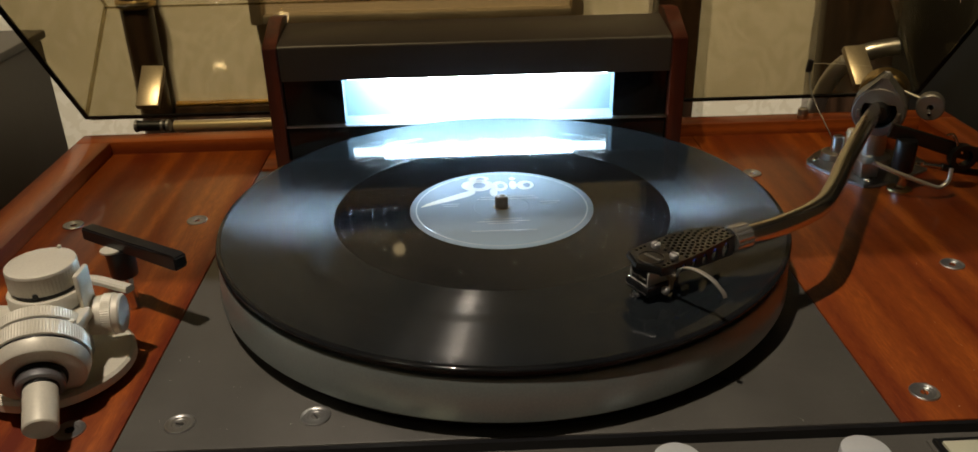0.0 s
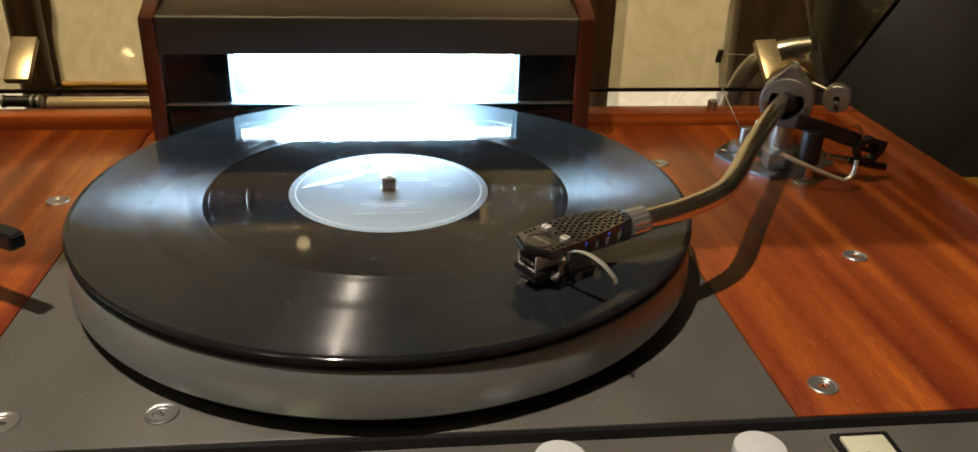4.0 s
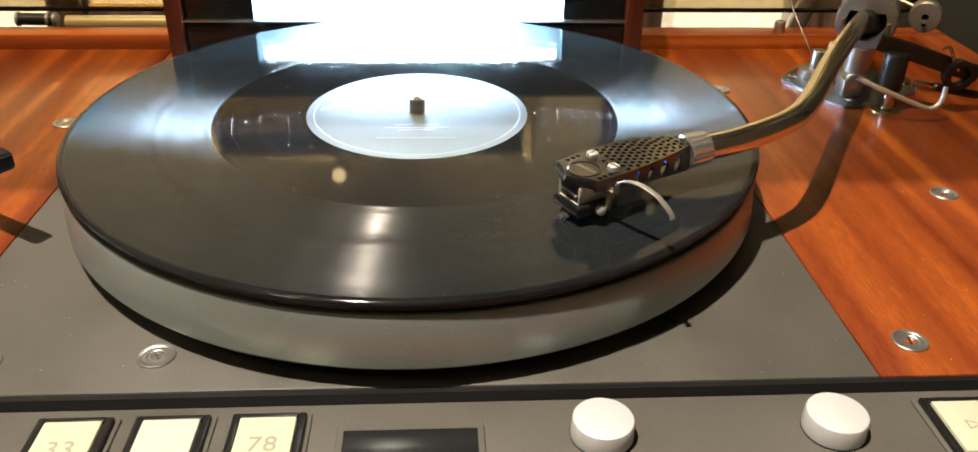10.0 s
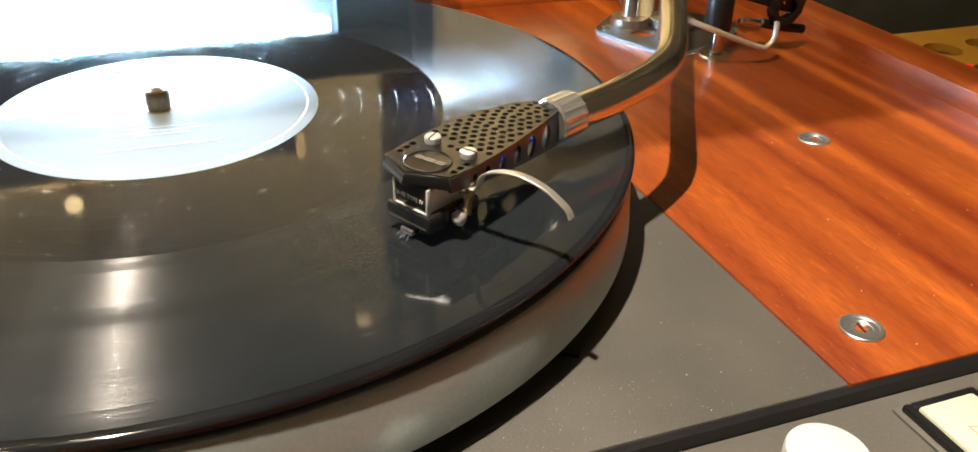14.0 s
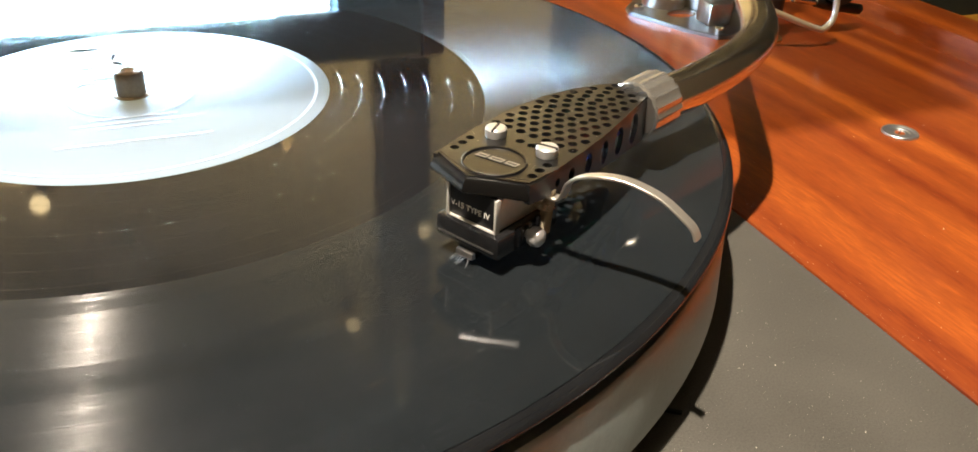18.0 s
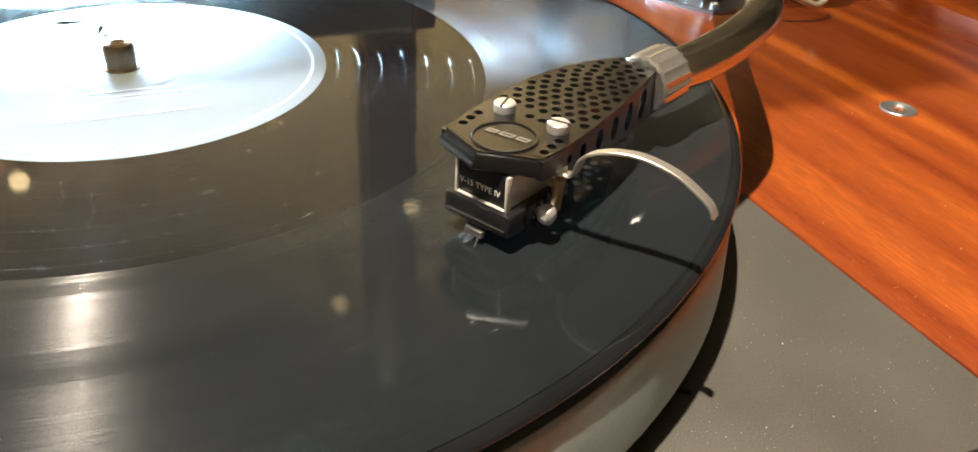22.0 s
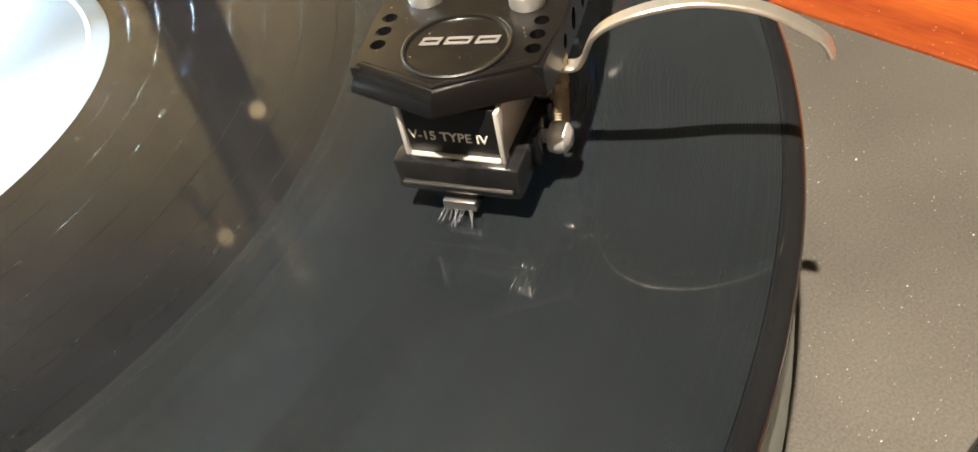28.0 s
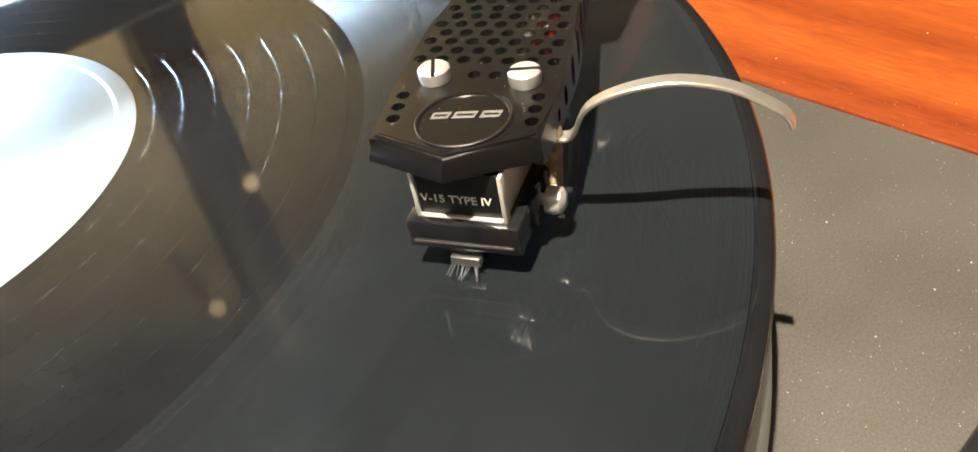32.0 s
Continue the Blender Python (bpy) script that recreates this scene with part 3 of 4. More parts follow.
me.polygons.foreach_set("material_index", kinds)
me.shade_smooth()
grooves = tagged(new("groove_field", me), "fine concentric grooves", kind="stuff")
grooves.parent = record
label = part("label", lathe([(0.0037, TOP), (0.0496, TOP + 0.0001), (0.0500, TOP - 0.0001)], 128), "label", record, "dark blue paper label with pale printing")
part("border_line", lathe([(0.0462, TOP + 0.00012), (0.0462, TOP + 0.00016), (0.0470, TOP + 0.00016), (0.0470, TOP + 0.00012)], 128), "pale_ink", label)
part("pressed_ring", lathe([(0.0150, TOP + 0.0001), (0.0154, TOP + 0.0002), (0.0158, TOP + 0.0001)], 64), "label", label)


def print_on(name, loops, material, holes=()):
    part(name, plate(loops, holes, TOP + 0.00013, TOP + 0.00017), material, label)


# the emblem as plain shapes: a swash, five rounded blots; the small print as bars
swash = [(-0.0440 + 0.030 * f, 0.0030 + 0.0215 * f ** 0.8) for f in [k / 10 for k in range(11)]] + [(-0.0140 - 0.030 * f, 0.0185 - 0.0165 * f ** 0.75) for f in [k / 10 for k in range(11)]]
print_on("emblem", swash, "gold_ink")
for cx, cy, rx, ry in ((-0.0125, 0.0300, 0.0092, 0.0085), (-0.0115, 0.0395, 0.0060, 0.0040), (0.0000, 0.0280, 0.0050, 0.0072), (-0.0035, 0.0195, 0.0022, 0.0058), (0.0080, 0.0290, 0.0022, 0.0062), (0.0150, 0.0285, 0.0050, 0.0064), (0.0080, 0.0385, 0.0019, 0.0019)):
    print_on("emblem", circle(cx, cy, rx, 20, ry), "gold_ink", [circle(cx + 0.001, cy, rx * 0.42, 10, ry * 0.5)] if rx > 0.0045 else ())
for x, y, w in ((0.004, 0.0125, 0.030), (0.004, 0.0095, 0.034), (-0.028, 0.0045, 0.010), (-0.028, 0.0020, 0.008), (0.027, 0.0045, 0.011), (0.027, 0.002, 0.008), (0.0, -0.016, 0.020), (0.0, -0.019, 0.028), (0.0, -0.0215, 0.016), (0.0, -0.030, 0.034)):
    print_on("print_line", [(x - w / 2, y), (x + w / 2, y), (x + w / 2, y + 0.0009), (x - w / 2, y + 0.0009)], "pale_ink")

# ---- light box behind the platter ----
LBM = Matrix.Translation((0.0, -0.0106, 0.0053)) @ Matrix.Scale(0.9735, 4)
lb = thing("light_box", "dark metal light box with wooden ends and a glowing white window", "lamp", at=LBM)
X0, X1, FY, HZ = -0.1480, 0.1290, 0.1682, 0.0845
W0, W1, V0, V1 = -0.1058, 0.0900, 0.0244, 0.0578


def end_board(x0, x1):
    bm = plate([(0.1655, -0.0055), (0.2180, -0.0055), (0.2180, 0.0955), (0.2010, 0.0970), (0.1655, 0.0830)], (), x0, x1, bend=lambda a, b, c: Vector((c, a, b)))
    bmesh.ops.bevel(bm, geom=bm.edges[:], offset=0.0005, segments=2, affect="EDGES")
    return bm


part("end_board", end_board(-0.1580, X0 - 0.0003), "rosewood", lb, "dark red wooden end board")
part("end_board", end_board(X1 + 0.0003, 0.1400), "rosewood", lb, "dark red wooden end board")
hood = bmesh.new()
prof = [(FY, V1 + 0.0012), (FY, HZ - 0.003)] + [(FY + 0.003 - 0.003 * math.cos(a), HZ - 0.003 + 0.003 * math.sin(a)) for a in (0.4, 0.8, 1.2)] + [(0.2120, HZ + 0.0060), (0.2160, HZ + 0.004), (0.2160, -0.0055), (0.2140, -0.0055), (0.2140, HZ - 0.004), (FY + 0.0025, HZ - 0.006), (FY + 0.0025, V1 + 0.0012)]
part("hood", plate(prof, (), X0, X1, bend=lambda a, b, c: Vector((c, a, b))), "hood", lb, "dark brown painted metal hood")
part("lower_panel", box(X0, X1, FY + 0.0005, FY + 0.0030, -0.0055, V0 - 0.0002, 0.0004), "gloss_black", lb)
part("ledge", box(X0, X1, FY - 0.0004, FY + 0.004, V0 - 0.0002, V0 + 0.0006, 0.0002), "steel", lb)
part("blind_panel", box(X0, W0, FY + 0.0040, FY + 0.0060, V0 + 0.0006, V1 + 0.004), "gloss_black", lb, "black panel beside the glowing window")
part("blind_panel", box(W1, X1, FY + 0.0040, FY + 0.0060, V0 + 0.0006, V1 + 0.004), "gloss_black", lb, "black panel beside the glowing window")
part("reflector", plate([(FY + 0.0065, V0 - 0.004), (0.2000, V0 - 0.004), (0.2000, V1 + 0.012), (FY + 0.0065, V1 + 0.012), (FY + 0.0065, V1 + 0.010), (0.1980, V1 + 0.010), (0.1980, V0 - 0.002), (FY + 0.0065, V0 - 0.002)], (), W0 - 0.004, W1 + 0.004, bend=lambda a, b, c: Vector((c, a, b))), "lightbox_white", lb, "white reflector inside the light box")
for x in (W0 - 0.004, W1 + 0.002):
    part("reflector_end", box(x, x + 0.002, FY + 0.0065, 0.1978, V0 - 0.0018, V1 + 0.0098), "lightbox_white", lb)
tube_ = part("lamp_tube", rod((W0 + 0.003, FY + 0.0130, V1 + 0.0005), (W1 - 0.003, FY + 0.0130, V1 + 0.0005), 0.0032, steps=16), "tube_light", lb, "glowing white fluorescent tube")
part("tube_middle", lathe([(0.0034, 0), (0.0044, 0.006), (0.0046, 0.071), (0.0044, 0.136), (0.0034, 0.142)], 16, pose(-0.080, FY + 0.0130, V1 + 0.0010, 0, 90, 0)), "tube_core", tube_, "brightest middle of the tube")

# ---- main tonearm ----
HS = pose(0.0671, -0.0938, 0, 0, 0, 28.5)       # headshell frame: x to the rear, y to the platter's centre
arm = thing("tonearm", "long chrome tonearm with a perforated black headshell", "tonearm")


def hs(x, v, z):
    return HS @ Vector((x, -v, z))


left = [(-0.0120, -0.0104), (-0.004, -0.0113), (0.006, -0.0123), (0.015, -0.0128), (0.024, -0.0122), (0.031, -0.0104), (0.037, -0.0080), (0.0415, -0.0052)]
right = [(-0.0100, 0.0104), (-0.002, 0.0102), (0.007, 0.0094), (0.015, 0.0084), (0.023, 0.0070), (0.031, 0.0054), (0.040, 0.0036)]
ZT = 0.0514
outline = [(-0.0114, 0.0097)] + [(x, -v) for x, v in left[1:]] + [(x, -v) for x, v in reversed(right[1:])] + [(-0.0095, -0.0098), (-0.0148, -0.0002)]


def edge_at(side, x):
    for (a, va), (b, vb) in zip(side, side[1:]):
        if a <= x <= b:
            return va + (vb - va) * (x - a) / (b - a)
    return side[-1][1]


holes = []
for k in range(15):
    x = 0.0062 + 0.0024 * k
    a, b = edge_at(left, x) + 0.0016, edge_at(right, x) - 0.0016
    n = max(2, int((b - a) / 0.0028))
    for j in range(n + (k % 2 == 0)):
        v = a + (b - a) * (j + (0 if k % 2 == 0 else 0.5)) / n
        if x < 0.0058 and (abs(v + 0.0068) < 0.0036 or abs(v - 0.0055) < 0.0036):
            continue
        holes.append(circle(x, -v, 0.00097, 12))
for k in range(3):
    holes.append(circle(-0.0080 + 0.0026 * k, 0.0088 + 0.0004 * k, 0.0009, 10))
    holes.append(circle(-0.0072 + 0.0026 * k, -0.0086 + 0.0003 * k, 0.0009, 10))
for v in (-0.0018, 0.0010):
    holes.append(circle(0.0026, -v, 0.0009, 10))
shell = part("headshell", plate(outline, holes, ZT - 0.0013, ZT, m=HS), "shell", arm, "black perforated headshell with round holes")


def wall_along(side, z_low, sizes, turn):
    """The side of the shell, with a row of oval openings."""
    length = [0.0]
    for (a, va), (b, vb) in zip(side, side[1:]):
        length.append(length[-1] + math.hypot(b - a, vb - va))
    total = length[-1]

    def bend(a, h, w):
        k = max(i for i in range(len(length) - 1) if length[i] <= a + 1e-9)
        f = (a - length[k]) / (length[k + 1] - length[k])
        x = side[k][0] + f * (side[k + 1][0] - side[k][0])
        v = side[k][1] + f * (side[k + 1][1] - side[k][1])
        return hs(x, v + turn * w, h)

    top = ZT - 0.0003
    low = lambda a: z_low[0] + (z_low[1] - z_low[0]) * a / total
    rim_ = [(total * k / 16, low(total * k / 16)) for k in range(17)] + [(total * (16 - k) / 16, top) for k in range(17)]
    cuts = [circle(total * f, (top + low(total * f)) / 2 - 0.0002, rx, 14, ry) for f, rx, ry in sizes]
    return plate(rim_, cuts, 0.0, 0.0011, bend=bend)


ovals = ((0.17, 0.0008, 0.0009), (0.27, 0.0011, 0.0014), (0.40, 0.0015, 0.0022), (0.54, 0.0018, 0.0026), (0.69, 0.0022, 0.0031), (0.86, 0.0024, 0.0036))
part("side_wall", wall_along(right, (ZT - 0.0040, ZT - 0.0105), ovals, -1), "shell", shell)
part("side_wall", wall_along(left, (ZT - 0.0040, ZT - 0.0105), ovals, 1), "shell", shell)
# rounded front border of the shell
rows = []
for (ox, oy), (nx, ny), out, low in (((-0.0120, 0.0104), (-0.0112, 0.0094), 0.5, 0.0), ((-0.0160, -0.0002), (-0.0146, -0.0002), 0.2, 0.0004), ((-0.0100, -0.0104), (-0.0092, -0.0095), 0.2, 0.0)):
    rows.append([(ox + (nx - ox) * (f - out), oy + (ny - oy) * (f - out), ZT + dz) for f, dz in ((0.15, low - 0.0034), (0.0, low - 0.0032), (0.0, low - 0.0030), (0.65, -0.0010), (0.82, -0.0006), (1.02, -0.0003), (1.28, -0.00008), (1.6, 0.00003), (1.6, -0.0030))])
bm = bmesh.new()
grid = [[bm.verts.new(q) for q in row] for row in rows]
for a, b_ in zip(grid, grid[1:]):
    for k in range(9):
        bm.faces.new((a[k], b_[k], b_[(k + 1) % 9], a[(k + 1) % 9]))
bm.faces.new(grid[0])
bm.faces.new(grid[-1])
bm.transform(HS)
part("front_edge", bm, "shell_face", shell, "rounded glossy front border")
part("badge", lathe([(0, 0.00005), (0.0054, 0.00005), (0.0055, 0.00035), (0.0058, 0.0004), (0.0060, 0.0003), (0.0060, 0)], 48, HS @ Matrix.Translation((-0.0075, -0.0003, ZT))), "shell", shell, "round raised badge with a small pale emblem")
for cx, w in ((-0.0031, 0.0024), (-0.0001, 0.0030), (0.0031, 0.0026)):
    part("emblem", plate([(-w / 2, -0.0007), (w / 2 - 0.0002, -0.0007), (w / 2 + 0.0001, 0.0007), (-w / 2 + 0.0003, 0.0007)], [[(-w / 2 + 0.0004, -0.00022), (w / 2 - 0.0004, -0.00022), (w / 2 - 0.0003, 0.00022), (-w / 2 + 0.0005, 0.00022)]], ZT + 0.0002, ZT + 0.00028, m=HS @ Matrix.Translation((-0.0068, -0.0003, 0)) @ pose(0, 0, 0, 0, 0, -82) @ Matrix.Translation((cx, 0, 0))), "emblem_grey", shell)
for v, turn in ((-0.0066, 20), (0.0055, 100)):
    s = part("mounting_screw", lathe([(0, 0), (0.0020, 0), (0.0021, 0.0004), (0.0021, 0.0016), (0.0018, 0.0019), (0, 0.0019)], 24, HS @ Matrix.Translation((0.0012, -v, ZT))), "bright", shell, "slotted bright steel screw")
    part("slot", box(-0.0021, 0.0021, -0.00025, 0.00025, 0.0016, 0.00198), "black", s, "", HS @ Matrix.Translation((0.0012, -v, ZT)) @ pose(0, 0, 0, 0, 0, turn))
    part("thread", rod(hs(0.0012, v + 0.0012, ZT - 0.012), hs(0.0012, v, ZT), 0.0009), "brass", s)
    part("nut", knurl(0.0015, 0, 0.0022, 12, 0.00025, HS @ Matrix.Translation((0.0012, -v - 0.0009, ZT - 0.0085))), "brass", s)
turns = [(0, 0.0)] + [(0.00095 if k % 2 else 0.00115, 0.00022 * k + 0.0001) for k in range(42)] + [(0, 0.0094)]
ls = part("lock_screw", lathe(turns, 18, HS @ Matrix.Translation((-0.0026, -0.0088, 0.0384)) @ pose(0, 0, 0, 4, 0, 0)), "bronze", shell, "threaded steel screw with a knurled nut")
part("nut", knurl(0.0019, 0, 0.0018, 14, 0.00025, HS @ Matrix.Translation((-0.0026, -0.0085, 0.0432))), "bronze", ls)
# coloured leads inside the shell
for k, (c_, v) in enumerate((("red", 0.0052), ("blue", 0.0066), ("cream", 0.0028), ("green", -0.0042))):
    part("lead", sweep([hs(0.0040, v, 0.0462), hs(0.009, v * 1.1, 0.0478 if c_ in ("blue", "green") else 0.0492), hs(0.018, v * 0.9, 0.0478 if c_ in ("blue", "green") else 0.0493), hs(0.027, v * 0.7, 0.0476 if c_ in ("blue", "green") else 0.0485), hs(0.036, v * 0.4 - 0.001, 0.0475)], 0.0008, 8), c_, shell, c_ + " signal lead")
# collar and tube
part("collar", knurl(0.0067, -0.001, 0.0085, 18, 0.0004, look((0.1035, -0.0745, 0.0470), (0.1250, -0.0655, 0.0485)) @ pose(0, 0, 0, 180, 0, 0)), "collar", arm, "ribbed silver locking collar")
TUBE = [(0.1085, -0.0728, 0.0472), (0.1200, -0.0690, 0.0478), (0.1320, -0.0635, 0.0485), (0.1450, -0.0555, 0.0490), (0.1560, -0.0465, 0.0495), (0.1650, -0.0350, 0.0497), (0.1765, -0.0165, 0.0495), (0.1990, 0.0215, 0.0490), (0.2390, 0.0850, 0.0462), (0.2560, 0.1120, 0.0437)]
part("tube", sweep(TUBE, 0.0050, 20), "tube", arm, "bent polished chrome arm tube")
# bearing housing on its pillar
AX = pose(0.2625, 0.1200, 0.0418, 0, 0, -29)    # local y runs along the arm to the rear
ring = lathe([(0.0112, -0.010), (0.0158, -0.010), (0.0170, -0.0085), (0.0170, 0.010), (0.0112, 0.010)], 40, AX @ pose(0, 0, 0, -90, 0, 0), closed=True)
house = part("bearing_housing", ring, "gunmetal", arm, "grey metal bearing housing with a peaked top")
peak = plate([(-0.0150, 0.0065), (0.0150, 0.0065), (0.0020, 0.0222), (-0.0020, 0.0222)], (), -0.0095, 0.0095, bend=lambda a, b, c_: AX @ Vector((a, c_, b)))
bmesh.ops.bevel(peak, geom=peak.edges[:], offset=0.0008, segments=2, affect="EDGES")
part("peak", peak, "gunmetal", house)
part("bearing_core", lathe([(0, -0.006), (0.0075, -0.006), (0.0110, -0.003), (0.0110, 0.009), (0, 0.009)], 28, AX @ pose(0, 0, 0, -90, 0, 0)), "black", house)
part("tube_sleeve", rod(AX @ Vector((0, -0.019, 0.0014)), AX @ Vector((0, 0.002, 0)), 0.0057, 0.0080), "black", arm)
for sx in (-1, 1):
    part("bearing_pin", box(sx * 0.0125 - 0.001, sx * 0.0125 + 0.001, -0.0125, -0.009, -0.004, 0.001, 0.0003), "steel", house, "", AX)
part("end_stub", rod(AX @ Vector((0, 0.010, 0.002)), AX @ Vector((0, 0.060, 0.006)), 0.0062), "brass", arm)
part("counterweight", lathe([(0, 0), (0.0150, 0), (0.0165, 0.0015), (0.0165, 0.020), (0.0150, 0.0215), (0, 0.0215)], 40, AX @ Matrix.Translation((0, 0.018, 0.002)) @ pose(0, 0, 0, -90, 0, 0)), "brass", arm, "round brass-toned counterweight")
part("side_rod", rod(AX @ Vector((0.013, 0.004, 0.012)), AX @ Vector((0.031, 0.000, 0.0072)), 0.0014), "steel", arm)
dm = AX @ Matrix.Translation((0.0300, -0.006, 0.0060)) @ pose(0, 0, 0, -90, 0, 0)
disc = part("balance_disc", lathe([(0.0020, 0), (0.0080, 0), (0.0087, 0.0007), (0.0087, 0.0095), (0.0080, 0.0102), (0.0020, 0.0102)], 36, dm, closed=True), "gunmetal", arm, "round grey lateral balance weight")
part("adjusting_pin", rod(AX @ Vector((0.0300, -0.013, 0.0035)), AX @ Vector((0.0300, 0.002, 0.0065)), 0.0013), "chrome", disc)
part("pillar", lathe([(0, 0.0017), (0.0098, 0.0017), (0.0098, 0.007), (0.0080, 0.008), (0.0080, 0.028), (0, 0.028)], 32, Matrix.Translation((0.2650, 0.1240, 0))), "steel", arm)
part("pillar_ring", knurl(0.0125, 0.0017, 0.0070, 30, 0.0003, Matrix.Translation((0.2650, 0.1240, 0))), "steel", arm)
bed = [(0.2215, 0.1256), (0.2250, 0.1170), (0.2336, 0.0960), (0.2420, 0.0830), (0.2475, 0.0822), (0.2640, 0.0880), (0.2950, 0.1060), (0.3030, 0.1180), (0.3010, 0.1320), (0.2800, 0.1540), (0.2600, 0.1610), (0.2380, 0.1480), (0.2240, 0.1330)]
mid_x, mid_y = sum(x for x, _ in bed) / len(bed), sum(y for _, y in bed) / len(bed)
part("plate_edge", plate([(mid_x + (x - mid_x) * 1.02, mid_y + (y - mid_y) * 1.02) for x, y in bed], [circle(0.2440, 0.1160, 0.0076, 20, 0.0051)], 0.0, 0.0012), "gunmetal", arm, "grey metal edge of the base plate")
bp = plate(bed, [circle(0.2440, 0.1160, 0.0075, 20, 0.0050)], 0.0012, 0.0017)
part("base_plate", bp, "plate_steel", arm, "dark satin steel base plate")
for x, y in ((0.2275, 0.1278), (0.2465, 0.0880), (0.2930, 0.1120), (0.2620, 0.1530)):
    part("screw", lathe([(0, 0.0017), (0.0024, 0.0017), (0.0024, 0.0034), (0.0016, 0.0041), (0, 0.0042)], 20, Matrix.Translation((x, y, 0))), "chrome", arm)
for x, y, h, c_ in ((0.2440, 0.1330, 0.018, "steel"), (0.2535, 0.1330, 0.0225, "arm_grey")):
    part("adjuster", lathe([(0, 0.0017), (0.0042, 0.0017), (0.0042, h - 0.001), (0.0035, h), (0, h)], 24, Matrix.Translation((x, y, 0))), c_, arm)
part("washer", lathe([(0.004, 0.0017), (0.0105, 0.0017), (0.0100, 0.0062), (0.004, 0.0066)], 28, Matrix.Translation((0.2440, 0.1330, 0))), "steel", arm)
# lift lever and rest
rest = part("arm_rest", sweep([(0.2545, 0.0860, 0.0385), (0.2700, 0.0830, 0.0345), (0.2960, 0.0790, 0.0265), (0.3120, 0.0780, 0.0225)], 0, flat=(0.0035, 0.0095), per=4, up=(0, 0, 1)), "black", arm, "black arm rest bar with a hooked clip")
part("clip", sweep([(0.2870, 0.0770, 0.0370), (0.2905, 0.0765, 0.0380), (0.2930, 0.0760, 0.0345), (0.2960, 0.0760, 0.0290), (0.2990, 0.0760, 0.0250)], 0.0009, 8), "chrome", rest)
part("hook", lathe([(0.0055, -0.003), (0.0085, -0.003), (0.0085, 0.003), (0.0055, 0.003)], 24, pose(0.3000, 0.0765, 0.0225, 90, 0, 0), closed=True), "black", rest)
part("rest_block", lathe([(0, 0.0125), (0.0060, 0.0125), (0.0066, 0.0135), (0.0066, 0.0330), (0.0060, 0.0340), (0, 0.0340)], 28, Matrix.Translation((0.2640, 0.0800, 0))), "black", rest)
part("rest_post", rod((0.2655, 0.0800, 0.0), (0.2655, 0.0800, 0.0130), 0.0033), "chrome", rest)
part("foot_ring", lathe([(0.0036, 0.0), (0.0080, 0.0), (0.0078, 0.0008), (0.0036, 0.0010)], 32, Matrix.Translation((0.2645, 0.0790, 0))), "brass", rest)
part("lift_rod", sweep([(0.2400, 0.0720, 0.0225), (0.2520, 0.0660, 0.0180), (0.2760, 0.0620, 0.0090), (0.2820, 0.0620, 0.0085), (0.2860, 0.0625, 0.0125), (0.2870, 0.0640, 0.0200)], 0.0014, 10), "bright", arm, "bent chrome lift lever")
lift = part("lift_handle", rod((0.2760, 0.0790, 0.0170), (0.2910, 0.0800, 0.0140), 0.0016), "chrome", arm)
part("grip", sweep([(0.2900, 0.0800, 0.0145), (0.3000, 0.0800, 0.0120), (0.3170, 0.0800, 0.0090)], 0.0024, 12, per=2), "black", lift)
part("yoke", box(0.2450, 0.2570, 0.0950, 0.1060, 0.0017, 0.0120, 0.001), "steel", arm, "small white-metal yoke under the tube")
# finger lift
part("finger_lift", sweep([hs(-0.0030, 0.0092, 0.0464), hs(-0.0022, 0.0112, 0.0460), hs(-0.0025, 0.0124, 0.0474), hs(-0.0031, 0.0136, 0.0502), hs(-0.0033, 0.0155, 0.0521), hs(-0.0031, 0.0188, 0.0536), hs(-0.0022, 0.0228, 0.0542), hs(-0.0014, 0.0262, 0.0539), hs(-0.0004, 0.0304, 0.0526), hs(0.0004, 0.0340, 0.0504), hs(0.0009, 0.0362, 0.0486), hs(0.0011, 0.0371, 0.0468)], 0, flat=(0.0006, 0.0020), per=5, up=(0.879, 0.477, 0)), "lift_steel", shell, "thin curved silver finger lift")

# ---- cartridge under the headshell ----
cart = thing("cartridge", "black phono cartridge with a silver-framed name plate and stylus", "cartridge")


def hbox(x0, x1, v0, v1, z0, z1, bevel=0.0003):
    bm = box(x0, x1, -v1, -v0, z0, z1, bevel)
    bm.transform(HS)
    return bm


part("bracket", hbox(-0.0122, 0.0040, -0.0056, 0.0060, 0.0412, 0.0474), "silver", cart, "brushed metal cartridge shield")
part("spacer", hbox(-0.0060, 0.0045, -0.0070, 0.0072, 0.0474, ZT - 0.0013), "black", cart)
part("body", hbox(-0.0148, 0.0030, -0.0070, 0.0078, 0.0368, 0.0411, 0.0005), "gloss", cart, "black stylus holder")
part("groove", hbox(-0.01500, -0.0146, -0.0062, 0.0068, 0.0379, 0.0381, 0.0), "steel", cart)
